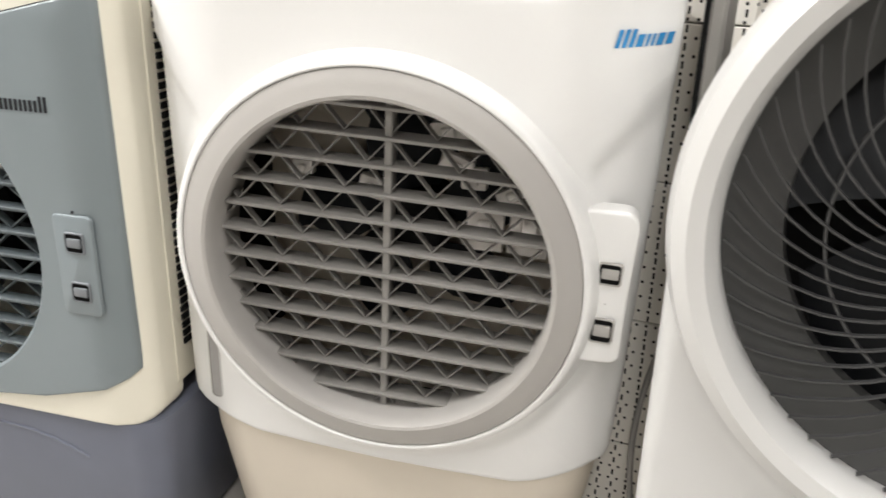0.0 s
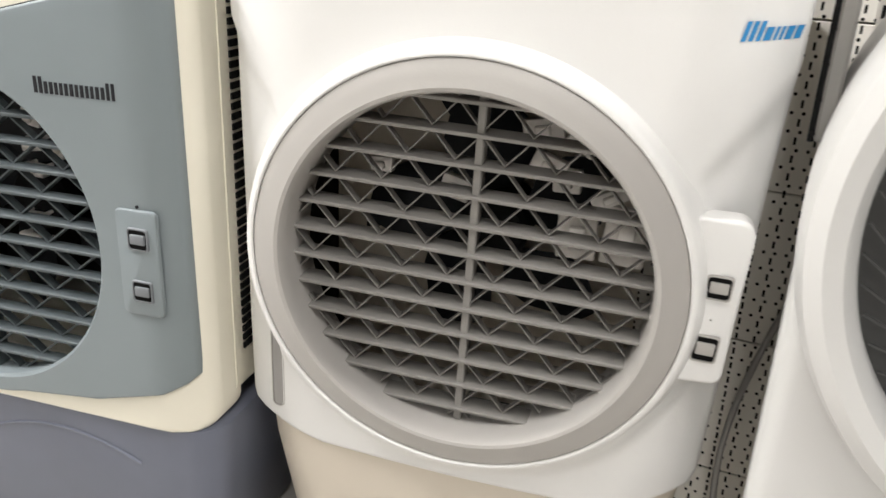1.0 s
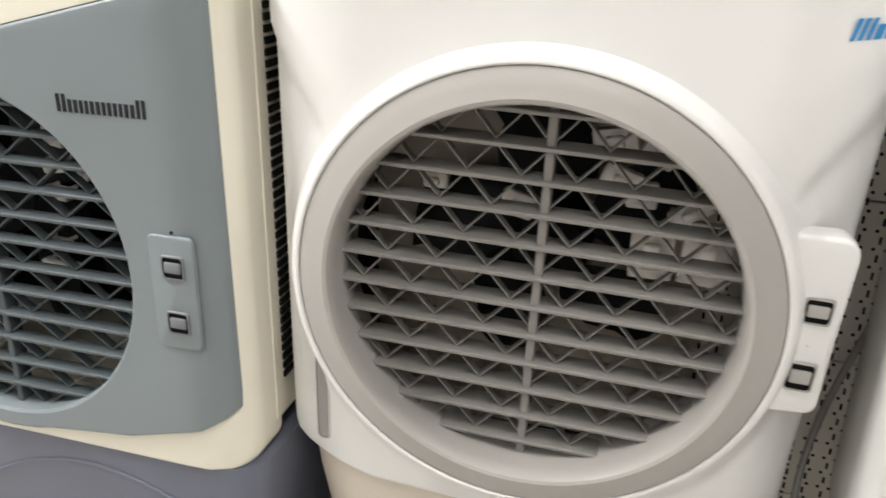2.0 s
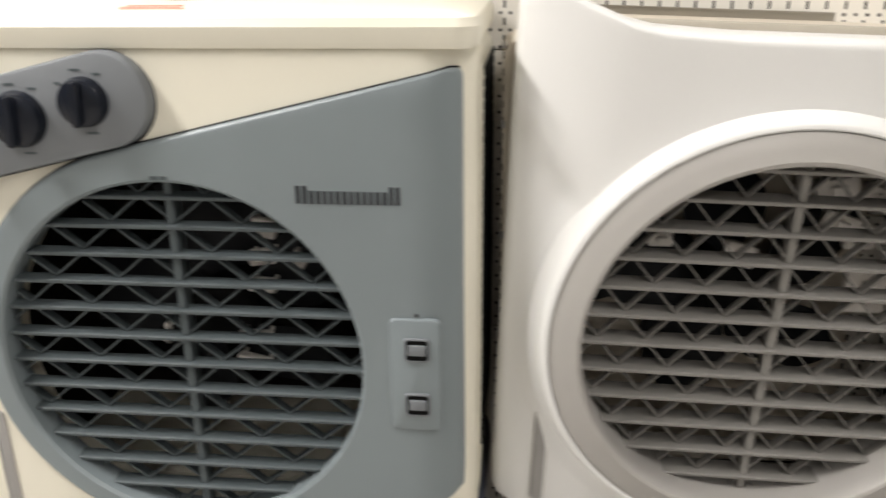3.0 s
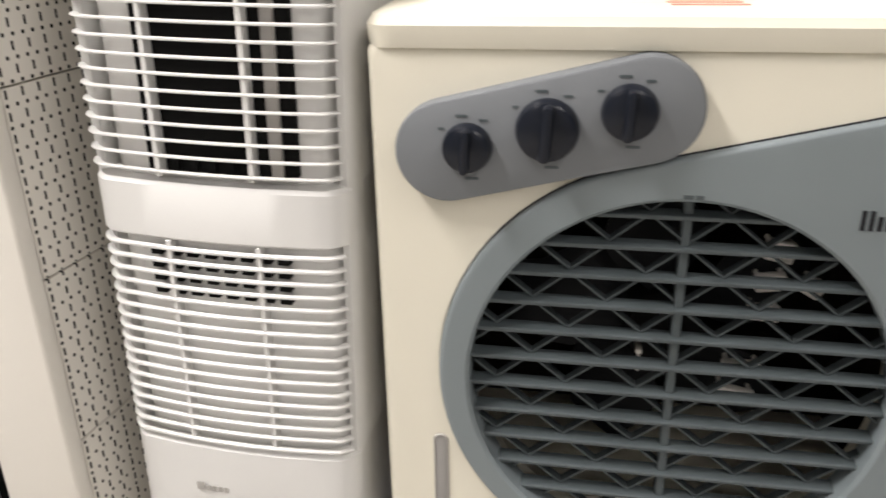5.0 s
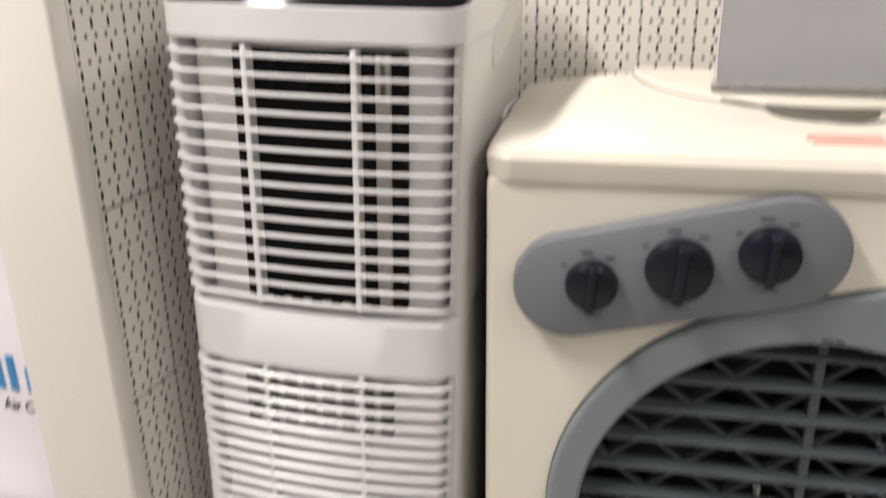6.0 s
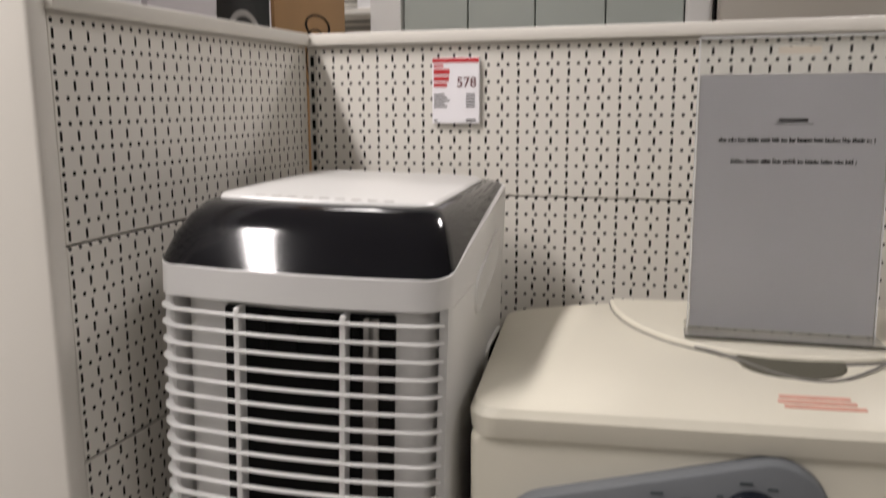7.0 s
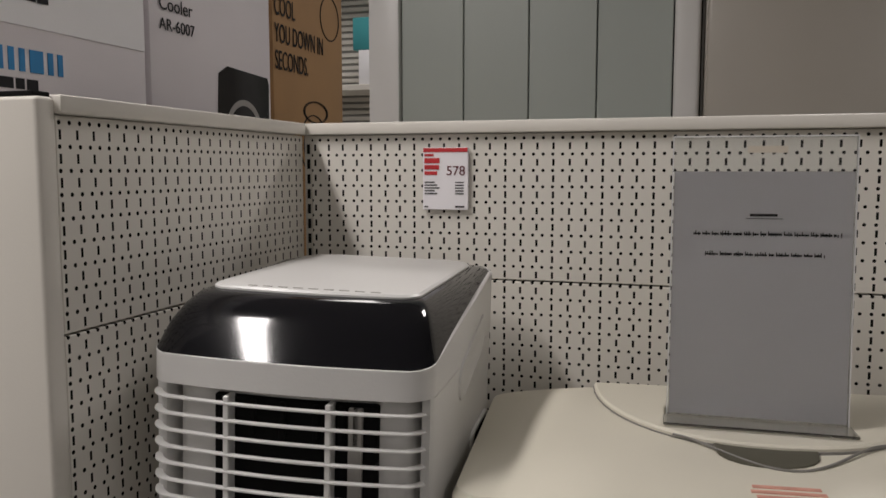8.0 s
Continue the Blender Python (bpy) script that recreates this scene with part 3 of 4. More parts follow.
    front += [o for o in t.children if o not in before]
    # the front leans a little forward and to one side
    for ob in front:
        for o in [ob, *ob.children]:
            for v in o.data.vertices:
                x, y, z = v.co
                v.co = (x + 0.038 * (z - 0.609), y - 0.073 * (z - 0.609), z - 0.038 * (x + 0.05))

    # top with a rim and a sunken beige tray
    def plan(g, y0, z):
        pts = []
        for x, y in rrect(x0 + 0.02 + g, x1 - 0.006 - g, y0, 0.30, 0.02, 6):
            u = max(0.0, x - rc - 0.014, lc + 0.014 - x)
            pts.append((x, y + (4.6 * u * u + 0.012 if y < 0.15 else 0), z - 0.038 * (x + 0.05)))
        return pts
    part("top_cover", loft([plan(0.010, -0.014, 0.945), plan(0.010, -0.014, 0.975), plan(0.013, -0.01, 0.979), plan(0.022, 0.002, 0.980), plan(0.034, 0.02, 0.977), plan(0.04, 0.03, 0.965)]), TAUPE, t, "taupe top rim")
    part("top_tray", loft([plan(0.042, 0.034, 0.96), plan(0.047, 0.04, 0.966), plan(0.06, 0.055, 0.968)]), BEIGE, t, "beige top tray")
    tank = []
    for z, g in ((0.0, 0.07), (0.012, 0.062), (0.26, 0.02), (0.33, 0.014)):
        tank.append([(x - 0.012, y, z) for x, y in rrect(x0 + g, x1 - g, 0.04 + g * 0.5, 0.285, 0.1, 8)])
    part("tank", loft(tank), BEIGE, t, "beige tapered water tank")
    part("side_edge", loft([[(x - 0.012, y, z) for x, y in rrect(x0 + 0.012, x1 - 0.03, 0.07, 0.29, 0.08, 6)] for z in (0.315, 0.345)]), RING, t)
    return t


# ---- slim tower cooler ----
def tower_cooler():
    t = empty("tower_cooler", pose(0.168, -0.53, 0, 0, 1.7, 6.0), "slim white tower cooler with gloss black visor", "air cooler", "row of coolers")
    xa, xb, depth, bow = -0.127, 0.184, 0.44, 0.014
    mid, half = (xa + xb) / 2, (xb - xa) / 2

    def plan(z, g=0.0, front=0.0, back=0.0):
        """The tower's outline from above: a bowed front with round corners."""
        pts, h, rc = [], half - g, 0.034
        for i in range(13):
            f = -1 + 2 * i / 12
            x = mid + f * (h - rc * 0.62)
            pts.append((x, front + g + 0.001 + bow * f * f * 0.75, z))
        for i in range(1, 6):
            a = radians(-60 + 60 * i / 5)
            pts.append((mid + h - rc + rc * math.cos(a), front + g + 0.010 + rc + rc * math.sin(a), z))
        pts += [(mid + h + 0.009, depth - 0.05 - back, z), (mid + h - 0.003, depth - 0.015 - back, z), (mid + h - 0.04, depth - back, z), (mid - h + 0.05, depth - back, z), (mid - h + 0.012, depth - 0.015 - back, z), (mid - h, depth - 0.05 - back, z)]
        for i in range(5, 0, -1):
            a = radians(-60 + 60 * i / 5)
            pts.append((mid - h + rc - rc * math.cos(a), front + g + 0.010 + rc + rc * math.sin(a), z))
        return pts

    part("base", loft([plan(0.03, 0.006), plan(0.04), plan(0.44), plan(0.452, 0.0), plan(0.458, 0.006)]), WHITE, t, "plain white tank front")
    for cx2 in (xa + 0.05, xb - 0.05):
        for cy in (0.06, depth - 0.06):
            bm = rod((cx2 - 0.01, cy, 0.02), (cx2 + 0.01, cy, 0.02), 0.02, 16)
            part("castor", bm, DARK, t, "small black castor")
    part("grille_backing", loft([plan(0.452, 0.016), plan(0.75, 0.016)]), WHITE, t)
    part("middle_band", loft([plan(0.742, 0.004), plan(0.746), plan(0.808), plan(0.813, 0.003)]), WHITE, t)
    part("outlet_backing", loft([plan(0.81, 0.02), plan(1.10, 0.02)]), WHITE, t)
    part("side_pillar", box(xa + 0.001, xa + 0.013, 0.034, depth - 0.03, 0.45, 1.096, 0.004, 2), WHITE, t)
    part("side_pillar", loft([[(x, y, z) for x, y in ((xb - 0.013, 0.036), (xb - 0.004, 0.034), (xb, 0.042), (xb + 0.0085, depth - 0.052), (xb - 0.003, depth - 0.03), (xb - 0.01, depth - 0.03))] for z in (0.45, 1.096)]), WHITE, t)
    # open outlet: near-black block paints the recess's shade, upright vanes
    part("outlet_recess", box(mid - 0.079, mid + 0.1, 0.019, 0.05, 0.822, 1.088, 0.002, 1), DARK, t, "near-black block for the shaded air outlet")
    for vx in (-0.068, -0.035, -0.002, 0.035, 0.062, 0.078):
        part("outlet_vane", box(mid + vx - 0.0035, mid + vx + 0.0035, 0.014, 0.03, 1.045, 1.085, 0.001, 1), DARK, t)
    part("outlet_vane", box(mid + 0.07, mid + 0.085, 0.014, 0.03, 0.825, 1.085, 0.001, 1), RING, t)
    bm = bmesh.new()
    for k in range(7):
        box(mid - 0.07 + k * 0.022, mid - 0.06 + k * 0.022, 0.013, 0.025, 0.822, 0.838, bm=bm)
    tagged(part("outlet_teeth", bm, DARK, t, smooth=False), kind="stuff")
    for vx in (-0.059, 0.052):
        part("upright_bar", box(mid + vx - 0.003, mid + vx + 0.003, 0.0025, 0.021, 0.82, 1.09, 0.001, 1), WHITE, t)
        part("upright_bar", box(mid + vx - 0.003, mid + vx + 0.003, 0.003, 0.02, 0.462, 0.742, 0.001, 1), WHITE, t)

    def bar(z, h):
        rows = []
        for g, dz in ((0.0045, -h * 0.6), (0.001, -h), (-0.0015, -h * 0.4), (-0.0015, h * 0.4), (0.001, h), (0.0045, h * 0.6)):
            p = plan(z + dz, g)
            keep = p[-4:] + p[:15]
            rows.append(keep)
        return loft([list(c) for c in zip(*rows)])
    z = 1.082
    while z > 0.82:
        part("grille_bar", bar(z, 0.002), WHITE, t)
        z -= 0.0183
    z = 0.732
    while z > 0.46:
        part("grille_bar", bar(z, 0.0031), WHITE, t)
        z -= 0.0167
    # Small dark blocks paint the shade in gaps between the upper slats.
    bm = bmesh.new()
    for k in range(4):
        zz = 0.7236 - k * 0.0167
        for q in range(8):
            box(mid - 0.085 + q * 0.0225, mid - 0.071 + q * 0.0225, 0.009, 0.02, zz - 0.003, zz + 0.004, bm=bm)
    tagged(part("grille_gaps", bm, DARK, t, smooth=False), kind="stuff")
    # white collar rising to the back, black visor, white top
    def rise(p, z0, z1, power=0.95):
        f = min(1, max(0, (p[1] - 0.016) / (depth - 0.06)))
        return (p[0], p[1], z0 + (z1 - z0) * f ** power)
    low = [rise(p, 1.130, 1.186) for p in plan(0)]
    part("collar", loft([plan(1.094, 0.008), plan(1.097), [(p[0], p[1], p[2] - 0.002) for p in low], [(mid + (p[0] - mid) * 0.985, p[1] * 0.985 + 0.003, p[2]) for p in low]]), WHITE, t)
    vis = [low]
    for f in (0.25, 0.5, 0.75, 1.0):
        vis.append([(mid + (p[0] - mid) * (1 - 0.21 * f ** 1.1), min(p[1] + 0.078 * f * (1 - p[1] / depth), depth - 0.0), q[2] + (1.188 - q[2]) * math.sin(f * math.pi / 2) ** 0.9) for p, q in zip(plan(0), low)])
    part("visor", loft([[(x, y, z - 0.003) for x, y, z in vis[0]]] + [[(x, y, z) for x, y, z in lp] for lp in vis[1:]], cap0=False), GLOSS, t, "glossy black control visor")
    top = vis[-1]
    part("top_plate", loft([[(x, y, 1.186) for x, y, z in top], [(x, y, 1.190) for x, y, z in top], [(mid + (x - mid) * 0.975, 0.2 + (y - 0.2) * 0.98, 1.1925) for x, y, z in top]]), WHITE, t, "flat white top")
    bm = bmesh.new()
    for k in range(9):
        box(mid - 0.075 + k * 0.018, mid - 0.064 + k * 0.018, 0.092, 0.095, 1.192, 1.1932, bm=bm)
    tagged(part("button_print", bm, RING, t, smooth=False), kind="stuff")
    # sunken handle and side intake
    def side(y):
        return xb + 0.0085 * (y - 0.042) / (depth - 0.094)
    def flank(outline, steps):
        return loft([[(side(y) + d, cy + (y - cy) * k, cz3 + (z - cz3) * k) for y, z in outline] for k, d in steps])
    cy, cz3 = 0.25, 1.09
    hand = [(y, z + 0.25 * (y - 0.25)) for y, z in rrect(0.17, 0.33, 1.072, 1.116, 0.021, 5)]
    part("side_handle", flank(hand, ((1.1, -0.003), (1.06, 0.002), (1.0, 0.0028), (0.9, 0.0015), (0.8, 0.0004))), WHITE, t)
    cy, cz3 = 0.32, 0.75
    si = part("side_intake", flank(rrect(0.25, 0.385, 0.5, 0.985, 0.03, 5), ((1.0, -0.004), (1.0, 0.002))), DARK, t, "dark side intake")
    part("intake_frame", loft([[(side(y) + d, cy + (y - cy) * k, cz3 + (z - cz3) * k2) for y, z in rrect(0.25, 0.385, 0.5, 0.985, 0.03, 5)] for k, k2, d in ((1.1, 1.03, -0.002), (1.07, 1.02, 0.004), (1.0, 1.0, 0.004), (0.97, 0.99, 0.001))], cap0=False, cap1=False), WHITE, si)
    z = 0.52
    while z < 0.97:
        part("intake_bar", rod((side(0.255) + 0.0025, 0.255, z), (side(0.38) + 0.0025, 0.38, z), 0.003), SMOKE, si)
        z += 0.03
    word_bars("brand_mark", (0.011, 0.006, 0.007, 0.006, 0.006), 0.002, -0.033, 0.385, 0.011, 0.001, RING, t, (1, 0.7, 0.7, 0.7, 0.7))
    part("mark_line", box(-0.05, 0.028, -0.0005, 0.004, 0.3575, 0.359), RING, t, smooth=False)
    return t


# ---- big round-fronted fan cooler ----
def round_cooler():
    t = empty("fan_cooler", pose(2.163, -0.40, 0, 0, 0, -2.0), "large white fan cooler with round dark grille", "air cooler", "row of coolers")
    cz, R = 0.765, 0.30
    part("ring", lathe([(0.305, 0.10), (R, 0.03), (R + 0.002, 0.01), (R + 0.012, -0.004), (R + 0.03, -0.008), (R + 0.047, 0.004), (R + 0.056, 0.03), (R + 0.056, 0.12)], 0, cz, 128), FANW, t, "thick white front ring")
    part("drum", lathe([(0.345, 0.06), (0.345, 0.14), (0.33, 0.34), (0.30, 0.36), (0.0, 0.36)], 0, cz, 96), FANW, t)
    part("lower_body", holed([(-0.345, 0.28), (0.345, 0.28), (0.352, 0.3)] + [(0.352 * math.cos(math.pi * i / 40), cz + 0.352 * math.sin(math.pi * i / 40)) for i in range(41)] + [(-0.352, 0.3)], 0, cz, 0.306, 0.045, 0.34, 0.03, 0.002), FANW, t)
    part("tank", loft([[(x, y, z) for x, y in rrect(-0.345 + g, 0.345 - g, 0.035 + g, 0.34, 0.08, 6)] for z, g in ((0.0, 0.04), (0.02, 0.03), (0.27, 0.004), (0.28, 0.01))]), RING, t, "grey water tank")
    # Near-black cavity paints the opening's shade; the shroud is its lit outer wall, lighter.
    part("cavity", lathe([(0.302, 0.05), (0.285, 0.13), (0.22, 0.20), (0.12, 0.23), (0.0, 0.235)], 0, cz, 96), DARK, t, "fan cavity with its shade in near-black")
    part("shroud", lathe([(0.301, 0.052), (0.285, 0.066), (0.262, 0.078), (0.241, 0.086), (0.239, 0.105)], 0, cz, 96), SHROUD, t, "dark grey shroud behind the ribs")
    part("hub", lathe([(0.0, 0.06), (0.04, 0.062), (0.055, 0.075), (0.055, 0.12)], 0, cz, 40), RIB, t, "dark hub cap")
    pts = []
    for i in range(13):
        f = i / 12
        rr = 0.05 + 0.246 * f
        a = -0.95 * f
        pts.append((rr * math.cos(a), 0.085 - 0.055 * f ** 2, rr * math.sin(a)))
    loops = []
    for i, p in enumerate(pts):
        q, o = Vector(pts[min(i + 1, 12)]), Vector(pts[max(i - 1, 0)])
        d = (q - o).normalized()
        n = Vector((-d.z, 0, d.x)).normalized() * 0.0011
        w = Vector((0, 0.006, 0))
        v = Vector(p)
        loops.append([v + n, v - n, v - n + w, v + n + w])
    first = part("grille_rib", loft(loops), RIB, t)
    first.location.z = cz
    count = 60
    for k in range(1, count):
        again(first, pose(0, 0, cz, 0, 360 * k / count, 0))
    for rr, y in ((0.12, 0.084), (0.2, 0.068)):
        part("grille_hoop", lathe([(rr - 0.0015, y), (rr + 0.0015, y), (rr + 0.0015, y + 0.006), (rr - 0.0015, y + 0.006)], 0, cz, 72, closed=True), RIB, t)
    for k in range(5):
        loops = []
        for i in range(6):
            f = i / 5
            rr = 0.06 + 0.2 * f
            loops.append([(rr * math.cos(1.2566 * k + s * 0.42 + 0.3 * f), 0.15 + dy, cz + rr * math.sin(1.2566 * k + s * 0.42 + 0.3 * f)) for s, dy in ((-1, 0.03), (0, 0.005), (1, -0.02), (1, -0.016), (0, 0.009), (-1, 0.034))])
        part("fan_blade", loft(loops), BLADE, t)
    # side intake of crossed bars
    g = part("side_intake", box(-0.36, -0.34, 0.2, 0.34, 0.80, 1.12, 0.004, 1), LOUV_W, t, "grey side intake")
    for k in range(8):
        part("intake_bar", rod((-0.362, 0.2, 0.81 + k * 0.038), (-0.362, 0.34, 0.83 + k * 0.038), 0.004), DARK, g)
    for k in range(6):
        part("intake_bar", rod((-0.362, 0.205 + k * 0.026, 0.80), (-0.362, 0.205 + k * 0.026, 1.12), 0.004), DARK, g)
    return t


cream_cooler()
white_cooler()
tower_cooler()
round_cooler()


# ---- sign in a clear holder, price card ----
def text_mesh(name, body, size, m, material, parent, align="LEFT"):
    cu = bpy.data.curves.new(name, "FONT")
    cu.body, cu.size, cu.align_x, cu.extrude = body, size, align, 0.0003
    tmp = new(name, cu)
    bpy.context.view_layer.update()
    me = bpy.data.meshes.new_from_object(tmp.evaluated_get(bpy.context.evaluated_depsgraph_get()))
    bpy.data.objects.remove(tmp)
    me.materials.clear()
    me.materials.append(material)
    ob = new(name, me)
    ob.parent = parent
    ob.matrix_basis = m
    ob["kind"] = "stuff"
    return ob


sign = empty("sign_holder", pose(0.603, -0.225, 1.019, -3, 0, 2.0), "clear acrylic sign holder with printed white page", "sign")
part("acrylic_front", box(0, 0.206, -0.004, -0.0015, 0.004, 0.345, 0.0008, 1), ACRYL, sign, "clear acrylic sheet")
part("acrylic_back", box(0, 0.206, 0.0015, 0.004, 0.004, 0.345, 0.0008, 1), ACRYL, sign, "clear acrylic sheet")
part("acrylic_foot", box(-0.004, 0.210, -0.045, 0.045, 0.0, 0.0035, 0.001, 1), ACRYL, sign, "clear acrylic foot")
# Thin pale strips paint the glare line along the sheet edges.
for ex0, ex1, ez0, ez1 in ((-0.0006, 0.0008, 0.004, 0.345), (0.2052, 0.2066, 0.004, 0.345), (0.0, 0.206, 0.3438, 0.3456)):
    part("acrylic_edge", box(ex0, ex1, -0.0042, 0.0042, ez0, ez1), EDGE_GLARE, sign, "pale strip for the glare along an acrylic edge", smooth=False)
part("page", box(0.002, 0.204, -0.0006, 0.0006, 0.006, 0.303), PAPER, sign, "printed white page", smooth=False)
bm = bmesh.new()
box(0.09, 0.121, -0.0012, -0.0006, 0.2495, 0.2525, bm=bm)
box(0.086, 0.127, -0.0012, -0.0006, 0.2465, 0.2472, bm=bm)
rnd = random.Random(4)
for zc, xs, xe in ((0.228, 0.026, 0.186), (0.2035, 0.04, 0.17)):
    x = xs
    while x < xe:
        w = rnd.uniform(0.006, 0.016)
        box(x, min(x + w, xe), -0.0012, -0.0006, zc - 0.0012, zc + rnd.uniform(0.0006, 0.0016), bm=bm)
        q = x
        while q < x + w - 0.002:
            box(q, q + 0.001, -0.0012, -0.0006, zc - rnd.uniform(0.001, 0.0025), zc + rnd.uniform(0.001, 0.004), bm=bm)
            q += rnd.uniform(0.002, 0.004)
        x += w + 0.002
tagged(part("print_line", bm, INK, sign, "dark lines of print", smooth=False), kind="stuff")
part("tape", box(0.085, 0.13, -0.0052, -0.0042, 0.325, 0.333), BEIGE, sign, "yellowed tape strip", smooth=False)

tag = empty("price_card", pose(0.213, -0.002, 1.26, 0, 0, 0), "red and white price card on the display wall", "price card")
part("card", box(0, 0.075, -0.006, -0.001, 0, 0.099, 0.001, 1), PAPER, tag)
bm = box(0.001, 0.074, -0.0068, -0.006, 0.0915, 0.098)
box(0.003, 0.028, -0.0068, -0.006, 0.074, 0.082, bm=bm)
box(0.003, 0.027, -0.0068, -0.006, 0.064, 0.071, bm=bm)
box(0.003, 0.024, -0.0068, -0.006, 0.0555, 0.061, bm=bm)
box(0.003, 0.018, -0.0068, -0.006, 0.085, 0.0885, bm=bm)
tagged(part("red_print", bm, RED, tag, "red printed fields", smooth=False), kind="stuff")
text_mesh("price_digits", "578", 0.021, pose(0.039, -0.0065, 0.055, 90, 0, 0), DEEPRED, tag)
bm = bmesh.new()
for k in range(5):
    box(0.003, 0.02 + 0.004 * (k % 3), -0.0068, -0.006, 0.043 - k * 0.0045, 0.0446 - k * 0.0045, bm=bm)
    box(0.054, 0.068, -0.0068, -0.006, 0.043 - k * 0.0045, 0.0446 - k * 0.0045, bm=bm)
box(0.054, 0.069, -0.0068, -0.006, 0.004, 0.0065, bm=bm)
box(0.003, 0.009, -0.0068, -0.006, 0.004, 0.0055, bm=bm)
tagged(part("small_print", bm, INK, tag, "lines of small print", smooth=False), kind="stuff")


# ---- cartons behind the side wall ----
def carton(name, x0, x1, y0, y1, z0, z1, material, label):
    ob = empty(name, pose(x0, y0, z0), label, "carton", "stacked cartons")
    part("box", box(0, x1 - x0, 0, y1 - y0, 0, z1 - z0, 0.004, 2), material, ob)
    return ob


XB = -0.1
low1 = carton("carton", -0.62, XB, -0.52, -0.275, 0.0, 0.90, CARD_W, "tall grey printed appliance carton")
low2 = carton("carton", -0.62, XB, -0.265, 0.075, 0.0, 0.90, CARD_W, "tall grey printed appliance carton")
low3 = carton("carton", -0.62, XB, 0.085, 0.39, 0.0, 0.90, KRAFT, "brown kraft appliance carton")
top1 = carton("carton", -0.62, XB, -0.535, -0.275, 0.902, 1.645, CARD_W, "grey and white carton with blue mark")
part("white_print", box(0.5195, 0.5215, 0.004, 0.256, 0.583, 0.739), CARD_L, top1, "bright white printed field", smooth=False)


def face_bars(parent, x, y0, z0, widths, gap, h, material, name, heights=(1,)):
    """Bars of print on a face that looks along +x; they run along y."""
    bm = bmesh.new()
    y = y0
    for k, w in enumerate(widths):
        box(x, x + 0.0012, y, y + w, z0, z0 + h * heights[k % len(heights)], bm=bm)
        y += w + gap
    return tagged(part(name, bm, material, parent, smooth=False), kind="stuff")


face_bars(top1, 0.52, 0.004, 0.532, (0.008, 0.008, 0.008, 0.02, 0.008, 0.008), 0.0075, 0.032, BLUE, "brand_mark", (0.8, 0.8, 0.8, 0.8))
face_bars(top1, 0.52, 0.005, 0.512, (0.02, 0.012, 0.016), 0.004, 0.012, INK, "print_line")
face_bars(top1, 0.522, 0.015, 0.612, (0.012, 0.008, 0.02, 0.016), 0.003, 0.008, INK, "print_line")
top2 = carton("carton", -0.62, XB, -0.265, 0.075, 0.902, 1.645, CARD_W, "grey carton with printed black cooler picture")
text_mesh("model_text", "AR-6007", 0.024, pose(0.5215, 0.02, 0.62, 90, 0, 90), INK, top2)
text_mesh("carton_text", "Cooler", 0.028, pose(0.5215, 0.02, 0.648, 90, 0, 90), INK, top2)
bm = bmesh.new()
loft([[(x, y, z) for y, z in ((0.15, 0.46), (0.165, 0.50), (0.17, 0.575), (0.195, 0.588), (0.325, 0.582), (0.33, 0.57), (0.328, 0.50), (0.335, 0.46))] for x in (0.5195, 0.5212)], bm)
pic = part("printed_picture", bm, GLOSS, top2, "printed picture of a black cooler", smooth=False)
bm = bmesh.new()
loft([[(x, 0.245 + q * math.cos(2 * math.pi * i / 40), 0.478 + q * math.sin(2 * math.pi * i / 40)) for i in range(40)] for x, q in ((0.5195, 0.06), (0.5216, 0.06), (0.5216, 0.05), (0.5195, 0.05))], bm, cap0=False, cap1=False)
part("printed_ring", bm, RING, pic, smooth=False)
top3 = carton("carton", -0.62, XB - 0.0, 0.085, 0.39, 0.902, 1.72, KRAFT, "brown kraft carton with dark printed slogan")
for txt, zz in (("COOL", 0.70), ("YOU DOWN IN", 0.652), ("SECONDS.", 0.604)):
    text_mesh("slogan", txt, 0.046, pose(0.5215, 0.004, zz, 90, 0, 90) @ Matrix.Diagonal((0.62, 1.05, 1, 1)), INK, top3)
bm = bmesh.new()
for c, q, zc in ((0.17, 0.055, 0.535), (0.17, 0.05, 0.535), (0.24, 0.045, 0.73), (0.16, 0.06, 0.47), (0.16, 0.045, 0.47)):
    sq = 0.4 if zc == 0.535 else 1.0
    loft([[(x, c + k * math.cos(2 * math.pi * i / 36), zc + k * sq * math.sin(2 * math.pi * i / 36)) for i in range(36)] for x, k in ((0.5195, q), (0.5214, q), (0.5214, q - 0.002), (0.5195, q - 0.002))], bm, cap0=False, cap1=False)
tagged(part("line_print", bm, INK, top3, "thin dark printed outlines", smooth=False), kind="stuff")

# carton in the next bay, in front of the stack
nb = carton("carton", -0.72, -0.2, -0.625, -0.545, 0.0, 0.46, CARD_L, "white printed carton standing before the stack")
bm = bmesh.new()
for k, (dx, h) in enumerate(((0.0, 0.05), (0.022, 0.042), (0.044, 0.05), (0.072, 0.036), (0.1, 0.036))):
    box(0.35 + dx, 0.362 + dx, -0.0015, 0.0005, 0.645, 0.645 + h, bm=bm)
tagged(part("brand_mark", bm, BLUE, low1, "blue brand mark bars", smooth=False), kind="stuff")
text_mesh("carton_text", "Air Cooler", 0.022, pose(0.375, -0.001, 0.615, 90, 0, 0), INK, low1)
part("printed_picture", box(0.40, 0.5, -0.0015, 0.0005, 0.2, 0.46), DARK, low1, "printed picture of a dark cooler", smooth=False)

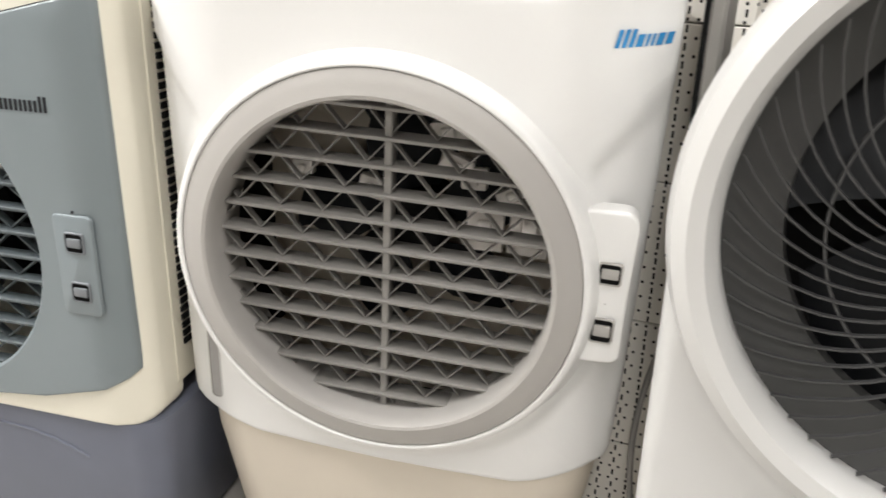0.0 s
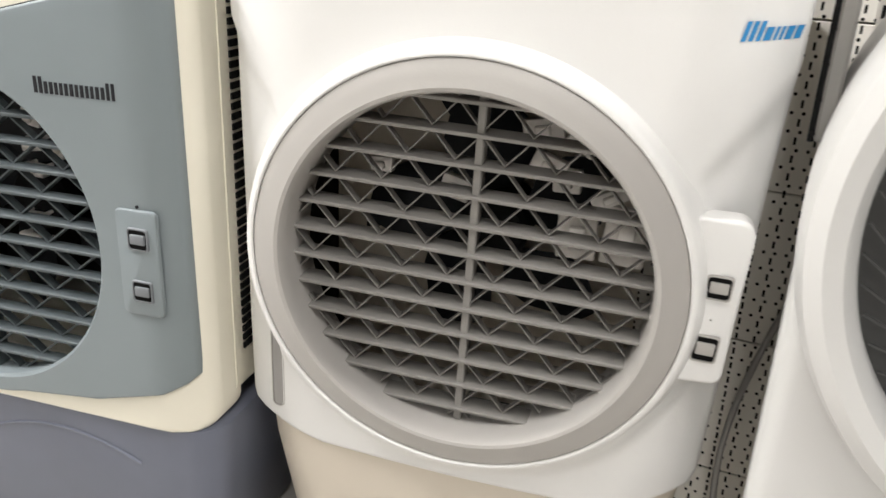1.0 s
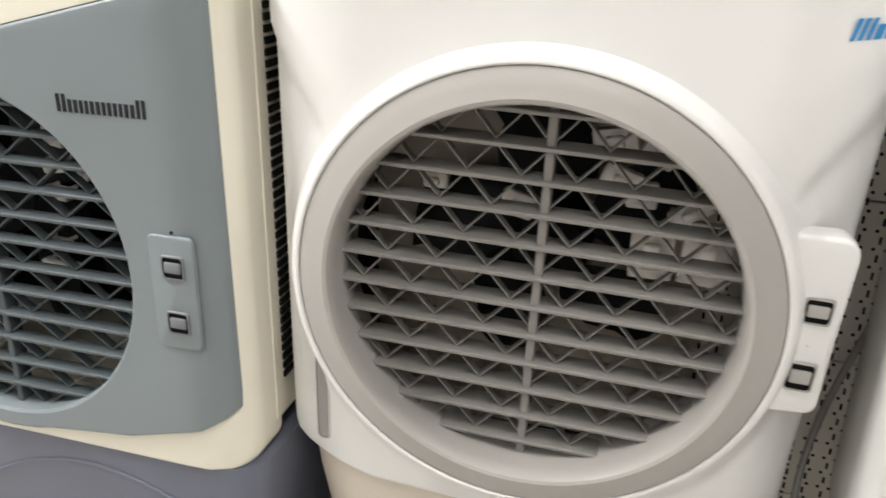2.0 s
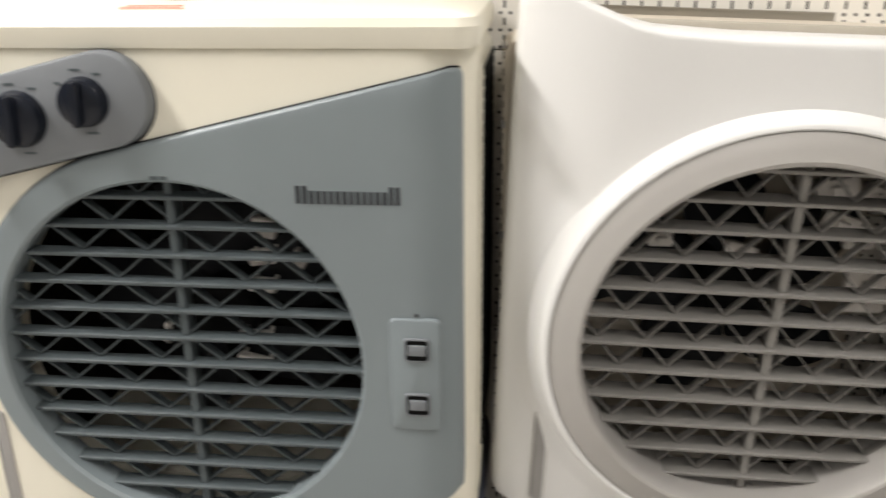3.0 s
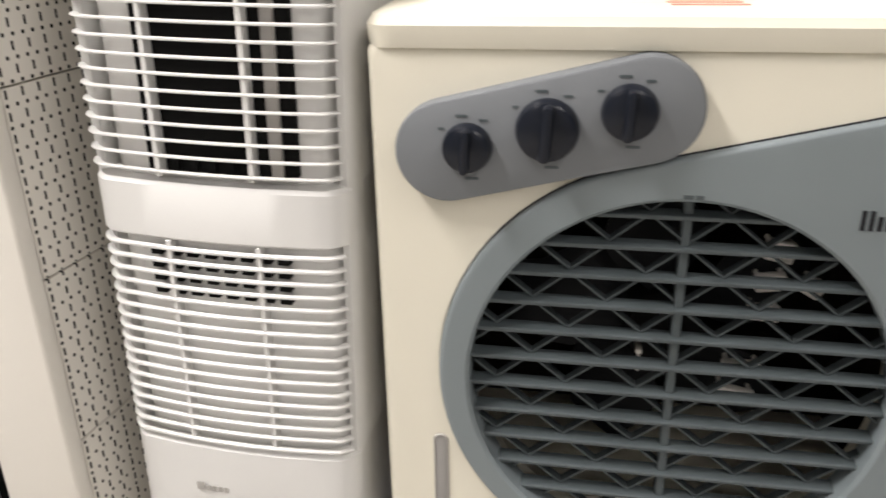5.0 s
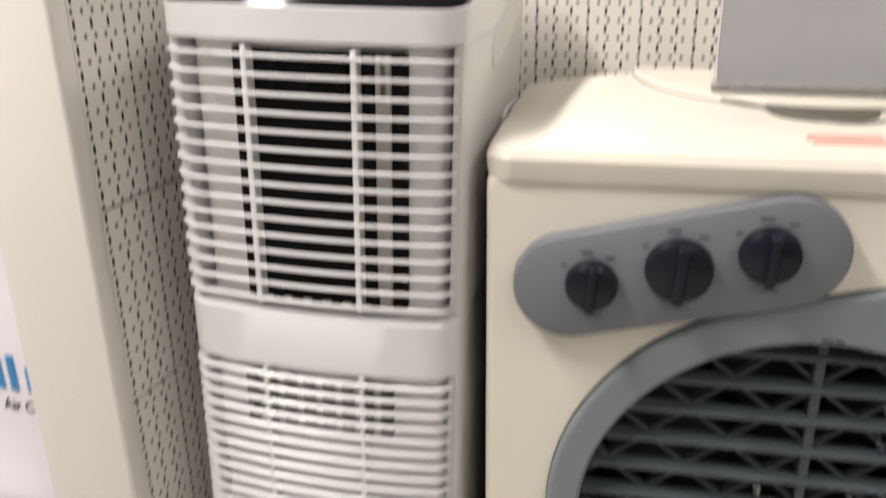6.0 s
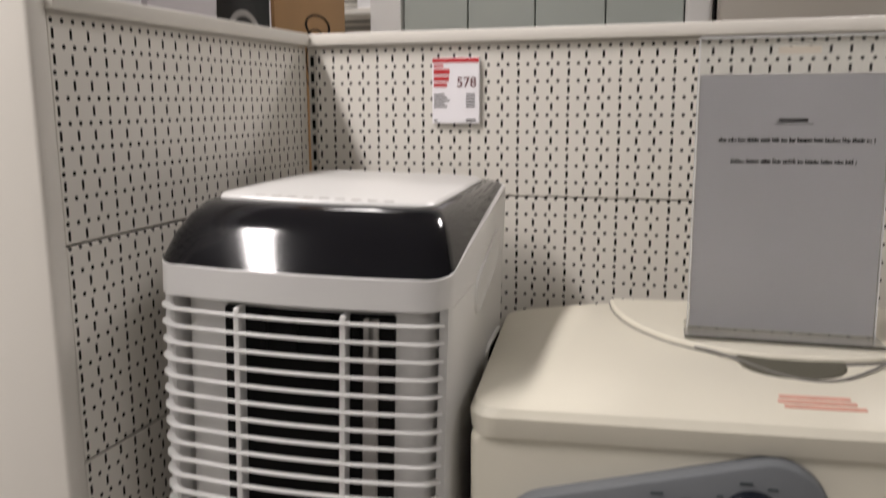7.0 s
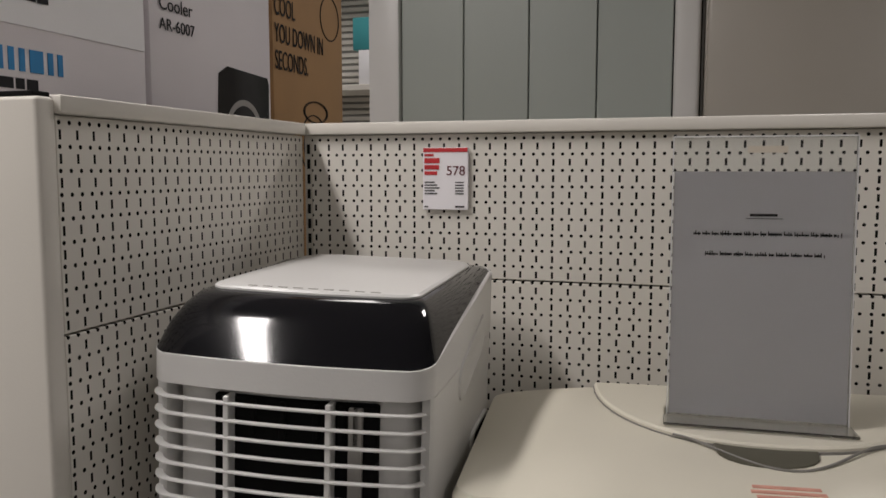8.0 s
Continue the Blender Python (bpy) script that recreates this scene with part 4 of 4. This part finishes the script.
# ---- what stands behind the back wall ----
unit = empty("cold_room_panel", pose(0, 1.2, 0), "sage grey panelled cabinet with white frame", "cabinet")
for a, b in ((-0.258, -0.056), (-0.056, 0.146), (0.146, 0.348), (0.348, 0.563)):
    part("panel", box(a + 0.002, b - 0.002, 0.0, 0.03, 0.1, 2.6, 0.002, 1), FRIDGE, unit)
part("frame_post", box(-0.36, -0.26, -0.02, 0.04, 0, 2.7, 0.004, 2), WHITE, unit, "white frame post")
part("frame_post", box(0.565, 0.636, -0.02, 0.04, 0, 2.7, 0.012, 3), WHITE, unit, "white frame post")
part("carcass", box(-0.36, 0.64, 0.04, 0.5, 0, 2.7), DARK, unit, smooth=False)
fr = empty("refrigerator", pose(0.648, 1.14, 0), "tall warm grey glossy refrigerator", "refrigerator")
part("body", box(0, 0.9, 0.03, 0.7, 0.02, 2.2, 0.006, 2), STEELP, fr)
part("door", box(0.003, 0.897, -0.02, 0.026, 0.04, 2.19, 0.012, 3), STEELP, fr)
part("foot", box(0.05, 0.85, 0.06, 0.6, 0, 0.022), DARK, fr, smooth=False)

shelf = empty("shop_shelf", pose(-1.5, 2.6, 0), "white slatted shelf rack with small goods", "shelf rack")
part("back_panel", box(0, 1.3, 0.3, 0.32, 0, 2.6), SHOPW, shelf, smooth=False)
for k in range(60):
    part("slat", box(0, 1.3, 0.285, 0.299, 0.5 + k * 0.034, 0.52 + k * 0.034), RAILM, shelf, smooth=False)
for z in (0.5, 1.0, 1.72, 2.3):
    part("shelf_board", box(0, 1.3, 0.0, 0.284, z, z + 0.03, 0.003, 1), RAILM, shelf)
for x, w, z, h, m, lab in ((0.5, 0.2, 1.751, 0.17, CARD_L, "white printed carton on a shelf"), (0.47, 0.24, 1.922, 0.16, TEALP, "teal printed carton on another carton"),
                           (0.76, 0.14, 1.751, 0.3, GREENP, "green printed carton on a shelf"), (0.1, 0.14, 1.751, 0.2, CARD_L, "white printed carton on a shelf")):
    carton("small_carton", -1.5 + x, -1.5 + x + w, 2.62, 2.8, z, z + h, m, lab)

# power cable on the back wall beside the fan cooler
cab = tube([(1.83 - 0.05 * math.sin(f * 3.0), -0.05 - 0.06 * f, 0.55 - 0.5 * f) for f in [i / 20 for i in range(21)]], 0.005)
tagged(part("power_cable", cab, RUBBER), "grey power cable hanging down the display wall", "cable")
